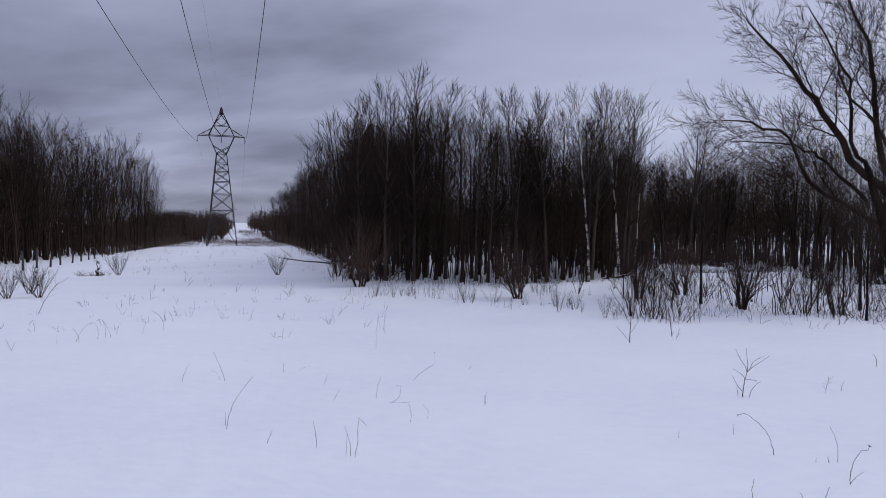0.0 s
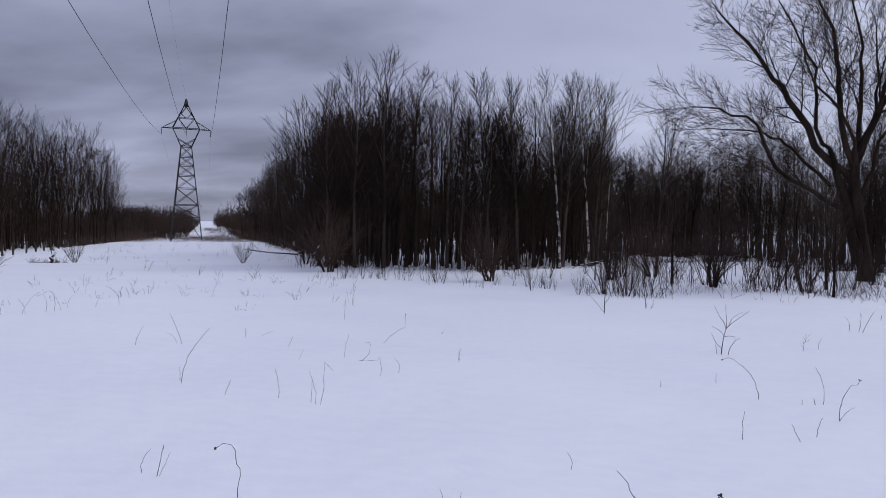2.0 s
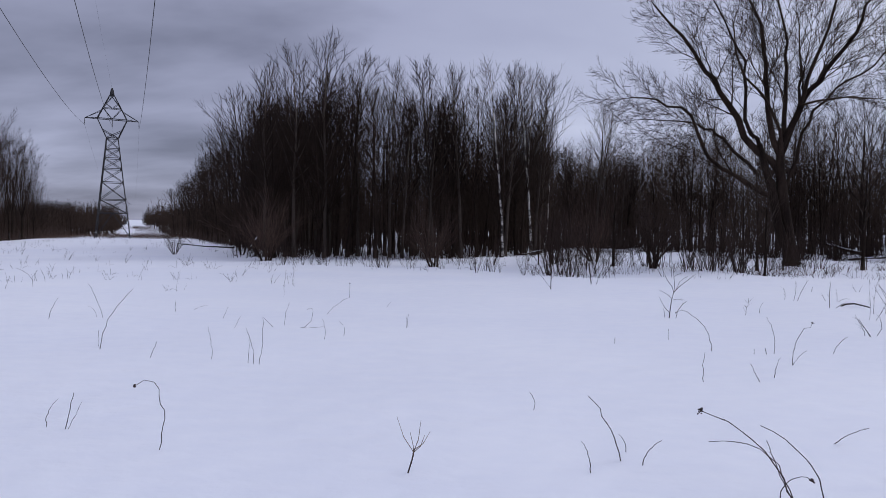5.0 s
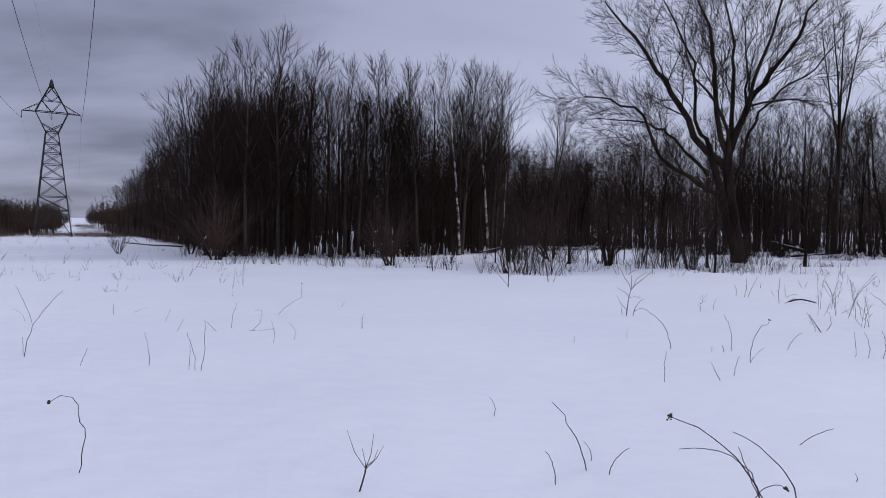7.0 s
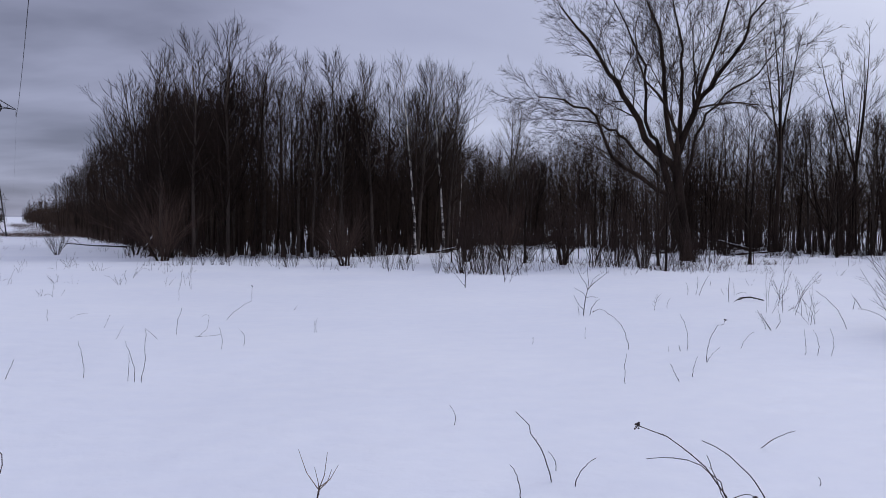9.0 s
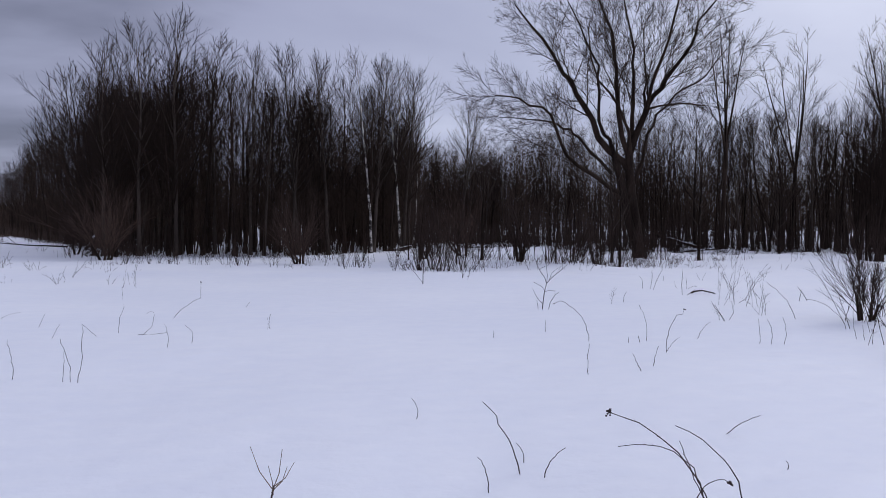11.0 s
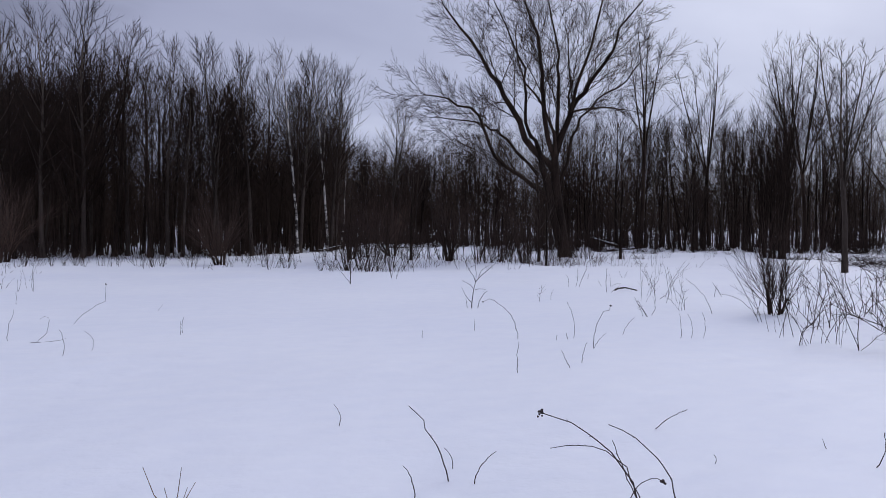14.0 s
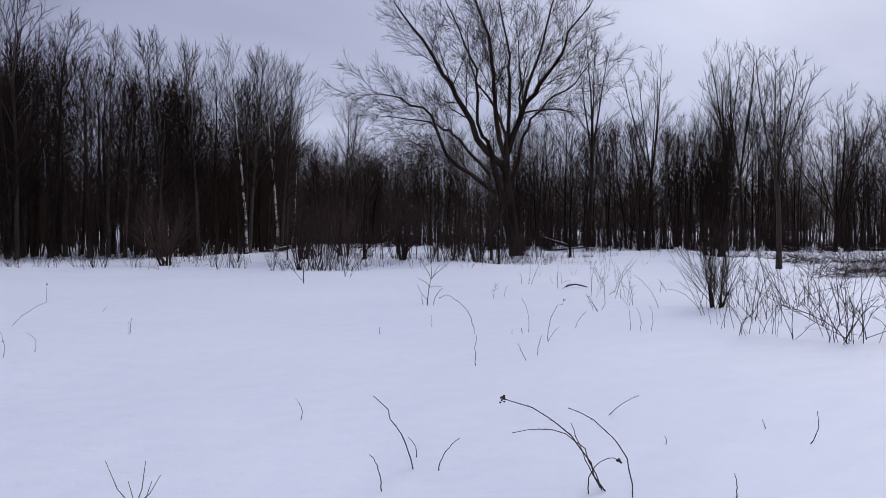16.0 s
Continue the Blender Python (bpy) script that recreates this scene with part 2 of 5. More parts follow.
def spray(build, pts, radius, count, length, angle, up, rand, sub=4, start=0.12, thin=0.0075):
    """Side shoots along a branch, each with long fine twigs of its own that keep close to its direction."""
    spin = rand.uniform(0, 6.28)
    for i in range(count):
        t = start + (1 - start) * (i + rand.random()) / count
        p, d = along(pts, min(t, 0.99))
        spin += 2.4 + rand.uniform(-0.5, 0.5)
        size = length * (1.2 - 0.65 * t) * rand.uniform(0.7, 1.3)
        shoot = wander(p, turned(d, angle * rand.uniform(0.6, 1.15), spin), size, 2, 0.06, up + 0.04, rand)
        build.tube(shoot, [max(thin, radius * 0.5), thin * 1.05, 0], 3)
        inner = rand.uniform(0, 6.28)
        for k in range(sub):
            q, e = along(shoot, 0.1 + 0.8 * (k + rand.random() * 0.8) / sub)
            inner += 2.4
            tip = q + (turned(e, rand.uniform(0.2, 0.5), inner) + Vector((0, 0, up))).normalized() * size * rand.uniform(0.45, 0.85)
            build.tube([q, tip], [thin * 0.85, 0], 3)


def tall_tree(seed, height, girth, first, reach, primaries, name, label, bark, twig, sub=4, sides=7, shoots=7, fork=False, category="tree", up=0.05, opening=0.63, each_limb=False, bend=0.022, twig_radius=0.0095):
    """A bare forest tree: trunk, ascending limbs that fill a domed crown, branches on each and fine twigs on those."""
    rand = random.Random(seed)
    root = thing(name, label, category)
    trunk, crown = Build(), Build()
    pts = wander(Vector((0, 0, -0.1)), Vector((rand.gauss(0, 0.02), rand.gauss(0, 0.02), 1)), height * 0.90, 10, bend, 0.05, rand)
    stems = [(pts, girth, 1.0)]
    if fork:
        p, d = along(pts, rand.uniform(0.25, 0.4))
        stems.append((wander(p, turned(d, 0.20, rand.uniform(0, 6.28)), height * 0.50, 8, 0.03, 0.05, rand), girth * 0.68, 0.8))
    for line, g, share in stems:
        m = len(line) - 1
        radii = [g * (1.3 if i == 0 and line is pts else 1.0) * (1 - i / m) ** 0.8 + 0.008 for i in range(m)] + [0]
        trunk.tube(line, radii, sides)
        low = first if line is pts else 0.15
        spin = rand.uniform(0, 6.28)
        count = int(primaries * share)
        for i in range(count):
            u = (i + rand.random() * 0.8) / count
            t = low + (0.98 - low) * u
            p, d = along(line, t)
            spin += 2.4 + rand.uniform(-0.6, 0.6)
            angle = opening * (1.1 - 0.5 * u) * rand.uniform(0.75, 1.2)
            wide = reach * height * 1.15 * math.sqrt(max(0.05, 1 - ((u - 0.3) / 0.76) ** 2)) * rand.uniform(0.65, 1.12)
            size = min(wide / max(0.35, math.sin(angle)) * 0.85, max(0.6, (height * 0.94 - p.z) / math.cos(angle * 0.8)) * rand.uniform(0.85, 1.02))
            limb = wander(p, turned(d, angle, spin), size, 4, 0.07, up, rand)
            r = max(0.014, g * (1 - t) * 0.45 + 0.007)
            wood = Build() if each_limb else trunk
            wood.tube(limb, [r, r * 0.78, r * 0.55, r * 0.33, 0], 4)
            if each_limb:
                part("limb", wood, BARK_GREY, root)
            turn = rand.uniform(0, 6.28)
            for k in range(shoots):
                v = 0.15 + 0.83 * (k + rand.random() * 0.8) / shoots
                q, e = along(limb, v)
                turn += 2.4 + rand.uniform(-0.5, 0.5)
                length = max(0.55, size * 0.46 * (1.2 - 0.75 * v)) * rand.uniform(0.75, 1.25)
                branch = wander(q, turned(e, rand.uniform(0.35, 0.65), turn), length, 2, 0.08, up + 0.04, rand)
                crown.tube(branch, [max(twig_radius * 1.3, r * 0.5), twig_radius * 1.05, 0], 3)
                inner = rand.uniform(0, 6.28)
                for n in range(sub):
                    o, f = along(branch, 0.12 + 0.84 * (n + rand.random() * 0.8) / sub)
                    inner += 2.4
                    tip = o + (turned(f, rand.uniform(0.25, 0.55), inner) + Vector((0, 0, 0.12))).normalized() * max(0.35, length * rand.uniform(0.35, 0.65))
                    crown.tube([o, tip], [twig_radius * 0.9, 0], 3)
    part("trunk", trunk, bark, root)
    part("crown", crown, twig, root, "bare crown of fine leafless twigs")
    return root


def shrub(seed, stems, height, spread, name, label, material, thick=0.012, shoots=8, sub=3, category="shrub", group=""):
    """A leafless shrub: stems fanning out of one foot, each a mesh, and a spray of twigs."""
    rand = random.Random(seed)
    root = thing(name, label, category, group)
    crown = Build()
    for i in range(stems):
        spin, tilt = rand.uniform(0, 6.28), spread * math.sqrt(rand.random())
        size = height * rand.uniform(0.7, 1.08)
        foot = Vector((math.cos(spin) * 0.1 * rand.random(), math.sin(spin) * 0.1 * rand.random(), -0.1))
        d = Vector((math.cos(spin) * math.sin(tilt), math.sin(spin) * math.sin(tilt), math.cos(tilt)))
        pts = wander(foot, d, size, 5, 0.06, 0.05, rand)
        r = thick * rand.uniform(0.7, 1.3)
        stem = Build()
        stem.tube(pts, [r, r * 0.85, r * 0.7, r * 0.5, r * 0.32, 0], 5)
        part("stem", stem, material, root)
        spray(crown, pts, r * 0.45, shoots, size * 0.34, 0.5, 0.12, rand, sub, 0.2, max(0.0035, thick * 0.22))
    part("twig_spray", crown, material, root)
    return root


def vase_tree(seed, height, girth, fork, leaders, spread, name, label, bark, twig, side=0.0, limbs=8, shoots=7, sub=4, twig_radius=0.0095, joined=False):
    """A bare tree whose short bole parts into upswept leaders; side leans the crown that way."""
    rand = random.Random(seed)
    root = thing(name, label, "tree")
    bole, crown = Build(), Build()
    line = wander(Vector((0, 0, -0.1)), Vector((rand.gauss(0, 0.04), 0, 1)), height * fork + 0.1, 5, 0.03, 0.02, rand)
    bole.tube(line, [girth * 1.35, girth * 1.02, girth * 0.95, girth * 0.9, girth * 0.86, girth * 0.8], 8)
    spin = rand.uniform(0, 6.28)
    for i in range(leaders):
        spin += math.tau / leaders + rand.uniform(-0.4, 0.4)
        tilt = spread * (0.25 if i == 0 else rand.uniform(0.6, 1.15))
        d = Vector((math.cos(spin) * math.sin(tilt) + side * 0.3, math.sin(spin) * math.sin(tilt), math.cos(tilt)))
        p, _ = along(line, rand.uniform(0.78, 0.98))
        size = height * (1 - fork) * rand.uniform(0.82, 1.06) / max(0.6, math.cos(tilt * 0.7))
        pts = wander(p, d, size, 8, 0.03, 0.04, rand)
        r = girth * rand.uniform(0.34, 0.5)
        b = bole if joined else Build()
        b.tube(pts, [r * (1 - k / 8) ** 0.85 + 0.008 for k in range(8)] + [0], 6)
        big = None if joined else part("limb", b, bark, root)
        turn = rand.uniform(0, 6.28)
        for k in range(limbs):
            t = 0.08 + 0.90 * (k + 0.6 * rand.random()) / limbs
            q, e = along(pts, min(t, 0.98))
            turn += 2.4 + rand.uniform(-0.5, 0.5)
            length = size * 0.36 * (1.1 - 0.7 * t) * rand.uniform(0.7, 1.2)
            bough = wander(q, turned(e, rand.uniform(0.4, 0.75), turn), length, 4, 0.04, 0.07, rand)
            g = max(0.012, r * (1 - t) * 0.5)
            b = bole if joined else Build()
            b.tube(bough, [g, g * 0.75, g * 0.5, g * 0.3, 0], 4)
            if not joined:
                part("bough", b, bark, big)
            spray(crown, bough, g * 0.4, shoots, length * 0.50, 0.50, 0.05, rand, sub, thin=twig_radius)
    part("trunk", bole, bark, root)
    part("crown", crown, twig, root, "bare crown of fine leafless twigs")
    return root


def fan_shrub(seed, stems, height, spread, rays, name, label, material, trunk_r=0.05, foot=0.25, low=0.22, splay=0.3, thin=0.006, bend=0.06):
    """A leafless shrub: a few short dark stems, each opening into a fan of long straight fine branches."""
    rand = random.Random(seed)
    root = thing(name, label, "shrub")
    crown = Build()
    for i in range(stems):
        spin = math.tau * i / stems + rand.uniform(-0.4, 0.4)
        b = Build()
        at = Vector((math.cos(spin) * foot * rand.uniform(0.4, 1), math.sin(spin) * foot * rand.uniform(0.4, 1), -0.1))
        line = wander(at, Vector((math.cos(spin) * splay, math.sin(spin) * splay, 1)), height * low * rand.uniform(0.8, 1.3), 3, 0.08, 0.0, rand)
        b.tube(line, [trunk_r * 1.15, trunk_r, trunk_r * 0.85, trunk_r * 0.7], 7)
        part("stem", b, BARK, root)
        for k in range(rays):
            q, _ = along(line, rand.uniform(0.12, 1.0))
            a = rand.uniform(0, math.tau)
            tilt = spread * rand.random() ** 0.85
            d = Vector((math.cos(a) * math.sin(tilt) + math.cos(spin) * splay * 0.5, math.sin(a) * math.sin(tilt) + math.sin(spin) * splay * 0.5, math.cos(tilt)))
            size = height * (1 - low) * rand.uniform(0.45, 1.08)
            ray = wander(q, d, size, 4, bend, 0.01, rand)
            g = trunk_r * rand.uniform(0.22, 0.36)
            ray_mesh = Build()
            ray_mesh.tube(ray, [g, g * 0.8, g * 0.6, g * 0.4, 0], 4)
            part("branch", ray_mesh, material, root)
            spray(crown, ray, g * 0.5, 8, size * 0.40, 0.36, 0.0, rand, 3, 0.15, thin)
    part("twig_spray", crown, material, root)
    return root


def cane_clump(seed, canes, tall, width, name, label, group, thick=0.006, shoots=4):
    """Separate thin canes rising from the snow, some arching over."""
    rand = random.Random(seed)
    root = thing(name, label, "canes", group)
    for i in range(canes):
        a, tilt = rand.uniform(0, math.tau), abs(rand.gauss(0, 0.32))
        foot = Vector((rand.gauss(0, width), rand.gauss(0, width), -0.1))
        d = Vector((math.cos(a) * math.sin(tilt), math.sin(a) * math.sin(tilt), math.cos(tilt)))
        size = tall * rand.uniform(0.55, 1.15)
        pts = wander(foot, d, size + 0.1, 7, 0.125, rand.choice((0.02, 0.0, -0.04, -0.10)), rand)
        r = thick * rand.uniform(0.7, 1.3)
        b = Build()
        b.tube(pts, [r * (1.1 - 0.09 * k) for k in range(8)], 5)
        for k in range(rand.randint(shoots - 2, shoots + 1)):
            q, e = along(pts, 0.3 + 0.68 * rand.random())
            b.tube(wander(q, turned(e, rand.uniform(0.4, 0.8), rand.uniform(0, 6)), size * rand.uniform(0.08, 0.25), 2, 0.1, 0.0, rand), [r * 0.6, r * 0.45, 0], 3)
        part("cane", b, BARK, root)
    return root


def bake(name, label, picks):
    """Many trees joined into one mesh: (pattern, x, y, turn, scale) each."""
    verts, faces, count = [], [], 0
    for which, x, y, turn, scale in picks:
        m = np.array(pose(x, y, ground_z(x, y) - 0.1, 0, 0, turn))
        for o in which.children_recursive:
            me = o.data
            v = np.empty(len(me.vertices) * 3)
            me.vertices.foreach_get("co", v)
            v = v.reshape(-1, 3) * scale
            me.calc_loop_triangles()
            f = np.empty(len(me.loop_triangles) * 3, dtype=np.int32)
            me.loop_triangles.foreach_get("vertices", f)
            verts.append(v @ m[:3, :3].T + m[:3, 3])
            faces.append(f.reshape(-1, 3) + count)
            count += len(v)
    v, f = np.concatenate(verts), np.concatenate(faces)
    me = bpy.data.meshes.new(name)
    me.vertices.add(len(v)), me.loops.add(len(f) * 3), me.polygons.add(len(f))
    me.vertices.foreach_set("co", v.astype(np.float32).ravel())
    me.loops.foreach_set("vertex_index", f.astype(np.int32).ravel())
    me.polygons.foreach_set("loop_start", np.arange(0, len(f) * 3, 3, dtype=np.int32))
    me.update(calc_edges=True)
    me.materials.append(TWIG)
    tagged(new(name, me), label, "woods", kind="stuff")


def away(ob):
    """Take a pattern thing out again once its copies stand."""
    for o in (*ob.children_recursive, ob):
        bpy.data.objects.remove(o)


# ---- the woods ----
TALL = "tall bare forest tree with dark bark in snow"
kinds = []
for i in range(8):
    kinds.append(tall_tree(100 + i, 16.0, 0.125 + 0.014 * (i % 4), 0.28 + 0.06 * (i % 3), 0.125 + 0.018 * (i % 4), 22, "forest_tree", TALL, BARK if i % 2 else BARK_GREY, TWIG, fork=i % 3 == 1, shoots=8, sub=4, twig_radius=0.0125, bend=0.03))
light = []
for i in range(6):
    light.append(tall_tree(130 + i, 16.0, 0.115 + 0.012 * (i % 3), 0.30 + 0.06 * (i % 3), 0.13 + 0.015 * (i % 3), 17, "forest_tree", TALL, BARK, TWIG, sub=3, sides=5, shoots=7, twig_radius=0.0125, bend=0.03))
distant = []
for i in range(5):
    distant.append(tall_tree(190 + i, 16.0, 0.115 + 0.012 * (i % 3), 0.26 + 0.06 * (i % 3), 0.13 + 0.015 * (i % 3), 16, "forest_tree", TALL, BARK, TWIG, sub=3, sides=5, shoots=5, twig_radius=0.0190, bend=0.03))
low = []
for i in range(4):
    low.append(tall_tree(150 + i, 9.0, 0.10, 0.16, 0.30, 13, "young_tree", "low bare young tree with spreading dark twigs", BARK, TWIG, sub=3, sides=5, shoots=6, twig_radius=0.014))
poles = []
for i in range(4):
    poles.append(tall_tree(170 + i, 7.0, 0.045, 0.25, 0.14, 9, "sapling_tree", "thin dark bare sapling at the wood's edge", BARK, TWIG, sub=2, sides=5, shoots=4, twig_radius=0.007))

wood_rand = random.Random(31)


def plant(which, x, y, height, made_height, group, turn=None, lean=0.0):
    put(which, x, y, wood_rand.uniform(0, 360) if turn is None else turn, height / made_height, 0.1, lean)["group"] = group


def right_edge(s):
    """Where the wood begins right of the strip, s metres along it."""
    return 7.5 + 4.0 * smooth(42, 54, s) + 4.5 * smooth(80, 200, s)


def strip_tall(s):
    """Height of the wood along the strip's right side."""
    return 20.0 + 3.5 * smooth(100, 250, s)


def front(x):
    """How far off the main wood begins, at a given x right of the strip."""
    if x < 8:
        return 43 + 0.28 * max(0, x + 2) + 0.9 * max(0, x - 4)
    if x < 24:
        return 52 + 26 * smooth(8, 13, x)
    return 78 - 30 * smooth(24, 33, x)


def roof(x, y):
    """Height of the main wood."""
    s, w = strip(x, y)
    h = 17.3 - 2.4 * smooth(-1, 6, x) + 0.5 * smooth(-14, -7, x) - 2.6 * smooth(52, 75, s)
    h -= 2.0 * smooth(13, 7.5, w)
    if x > 10:
        h = 15.0 + 1.5 * smooth(24, 30, x)
    return h


# rows along the front of the main wood, then loosely behind
spots, inner = [], []
HEIGHTS = ((-22, 10.5), (-17, 12.6), (-14.6, 15.4), (-9.8, 18.0), (-6.5, 16.2), (-1.5, 16.2), (4, 16.6), (6.5, 16.2), (9, 15.2), (14, 14.5))


def skyline(x):
    """Height of the wood's front at x."""
    for (x0, h0), (x1, h1) in zip(HEIGHTS, HEIGHTS[1:]):
        if x <= x1:
            return h0 + (h1 - h0) * smooth(x0, x1, x)
    return HEIGHTS[-1][1]


for x in (-14.4, -12.1, -9.9, -8.3, -5.0, -1.6, 0.6, 4.1, 6.7, 8.9):
    y = front(x) + wood_rand.uniform(0.6, 3.0)
    spots.append((x, y))
    plant(wood_rand.choice([kinds[k] for k in (0, 2, 3, 5, 6)]), x, y, skyline(x) * wood_rand.uniform(0.98, 1.02), 16.0, "trees of the main wood")
for row, (near, far, step, low_h, high_h) in enumerate(((0.2, 2.5, 1.9, 0.62, 0.86), (2.5, 5.5, 1.9, 0.74, 0.92), (5.5, 9.0, 1.9, 0.80, 0.96))):
    x = -17.5 + 0.4 * row
    while x < 10.5:
        px, py = x + wood_rand.uniform(-0.4, 0.4), front(x) + wood_rand.uniform(near, far)
        x += step
        if strip(px, py)[1] < right_edge(strip(px, py)[0]) or any((px - q) ** 2 + (py - r) ** 2 < 0.7 for q, r in spots):
            continue
        spots.append((px, py))
        plant(wood_rand.choice(kinds if row < 2 else light), px, py, skyline(px) * wood_rand.uniform(low_h, high_h), 16.0, "trees of the main wood")
tries = 0
while len(spots) < 215 and tries < 30000:
    tries += 1
    x, y = wood_rand.uniform(-40, 75), wood_rand.uniform(26, 110)
    s, w = strip(x, y)
    depth = y - front(x) if w > 7.0 and x < 40 else (y - (48 - 0.62 * (x - 40)) if x >= 40 else -1)
    if w < right_edge(s) or depth < 0 or depth > 34 or (x < 11 and depth < 9):
        continue
    if wood_rand.random() > math.exp(-depth / 10):
        continue
    if any((x - q) ** 2 + (y - r) ** 2 < 2.4 for q, r in spots):
        continue
    spots.append((x, y))
    tall = roof(x, y) * wood_rand.uniform(0.72, 0.97)
    if depth < 11:
        plant(wood_rand.choice(kinds if depth < 4 and x < 45 else light), x, y, tall, 16.0, "trees of the main wood")
    elif wood_rand.random() < 0.40:
        inner.append((wood_rand.choice(distant), x, y, wood_rand.uniform(0, 360), tall / 16))

# more of them right of the opening
made = 0
while made < 48:
    x, y = wood_rand.uniform(27, 80), wood_rand.uniform(20, 85)
    depth = y - (front(x) if x < 40 else 48 - 0.62 * (x - 40))
    if depth < 1 or depth > 26:
        continue
    made += 1
    inner.append((wood_rand.choice(distant), x, y, wood_rand.uniform(0, 360), 15.0 * wood_rand.uniform(0.7, 1.04) / 16))

made = 0
while made < 60:
    x, y = wood_rand.uniform(20, 82), wood_rand.uniform(18, 100)
    depth = y - (front(x) if x < 40 else 48 - 0.62 * (x - 40))
    if 2 < depth < 24:
        made += 1
        inner.append((wood_rand.choice(low), x, y, wood_rand.uniform(0, 360), wood_rand.uniform(6.5, 11.0) / 9))

# the wood's border along the strip
for i in range(100):
    s = 60 + 0.7 * i + 0.017 * i * i + wood_rand.uniform(-1.2, 1.2)
    w = right_edge(s) + wood_rand.uniform(0, 6)
    p = ALONG * s + ACROSS * w
    plant(wood_rand.choice(distant), p.x, p.y, strip_tall(s) * wood_rand.uniform(0.85, 1.04), 16.0, "trees along the strip")
for i in range(26):
    s = 62 + 5.2 * i + wood_rand.uniform(-1.2, 1.2)
    p = ALONG * s + ACROSS * (right_edge(s) + wood_rand.uniform(-0.5, 2.0))
    plant(wood_rand.choice(low), p.x, p.y, wood_rand.uniform(6, 9), 9.0, "trees along the strip")

for i in range(19):
    s = 43 + 2.0 * i + wood_rand.uniform(-0.6, 0.6)
    p = ALONG * s + ACROSS * (right_edge(s) + 0.8 + wood_rand.uniform(0, 5))
    plant(wood_rand.choice(kinds), p.x, p.y, (12.5 + 0.21 * (s - 43)) * wood_rand.uniform(0.85, 1.03), 16.0, "trees along the strip")

# the wood beyond the fence
def left_edge(s):
    """Where the wood begins left of the strip, behind the fence."""
    return -27.5 + 4.7 * smooth(106, 128, s)


round_crowns = [vase_tree(180 + i, 23.0, 0.17, 0.20 + 0.05 * i, 6, 0.30, "forest_tree", "tall bare tree with a rounded crown beyond the fence", BARK, TWIG, limbs=8, shoots=6, sub=2, twig_radius=0.017, joined=True) for i in range(3)]
for i in range(62):
    s = wood_rand.uniform(54, 104)
    w = left_edge(s) - abs(wood_rand.gauss(0, 8))
    p = ALONG * s + ACROSS * w
    tall = 0.165 * math.hypot(p.x, p.y) * wood_rand.uniform(0.88, 1.02)
    if w < -32:
        inner.append((wood_rand.choice(distant), p.x, p.y, wood_rand.uniform(0, 360), tall / 16))
        continue
    plant(wood_rand.choice(distant), p.x, p.y, tall, 16.0, "trees beyond the fence")
for i in range(30):
    s = 92 + 1.45 * i + wood_rand.uniform(-1, 1)
    p = ALONG * s + ACROSS * (left_edge(s) + 1 - wood_rand.uniform(0, 4.5) - 5 * (i % 2))
    plant(wood_rand.choice(round_crowns), p.x, p.y, (22.8 - 0.4 * smooth(122, 136, s)) * wood_rand.uniform(0.93, 1.04), 23.0, "trees beyond the fence")
for s, w, tall in ((138, -24.0, 23.5), (141, -21.8, 22.5), (146, -25.0, 22.5), (149, -22.4, 23.5), (154, -24.5, 23), (158, -22.0, 22.5), (164, -24.5, 23), (169, -22.3, 22), (175, -24.0, 20.5), (181, -22.6, 17.0), (188, -23.5, 14), (194, -22.5, 11)):
    p = ALONG * s + ACROSS * w
    plant(round_crowns[1], p.x, p.y, tall, 23.0, "trees beyond the fence")


def hedge(s):
    """Height of the low wood left of the strip's far part."""
    return min(17.0, 0.0535 * s)


for i in range(40):
    s = 140 + 4.2 * i
    w = -22 - wood_rand.uniform(0, 9)
    p = ALONG * s + ACROSS * w
    plant(wood_rand.choice(low), p.x, p.y, hedge(s) * wood_rand.uniform(0.85, 1.03), 9.0, "trees beyond the fence")

# saplings along the front
for i in range(30):
    x = wood_rand.uniform(-15, 10)
    y = front(x) - wood_rand.uniform(-3, 1.0)
    plant(wood_rand.choice(poles), x, y, wood_rand.uniform(2.5, 7), 7.0, "saplings at the wood's edge")
for i in range(38):
    x = wood_rand.uniform(4, 23)
    y = 26 + wood_rand.uniform(-0.5, 12) + 0.12 * x
    plant(wood_rand.choice(poles), x, y, wood_rand.uniform(1.6, 5.0), 7.0, "saplings in the opening")
for i in range(34):
    x = wood_rand.uniform(22, 60)
    y = 44 - 0.45 * (x - 24) + wood_rand.uniform(-2, 6)
    plant(wood_rand.choice(poles), x, y, wood_rand.uniform(3, 7.5), 7.0, "saplings at the wood's edge")


bake("inner_trees", "bare dark trees standing deeper in the woods", inner)


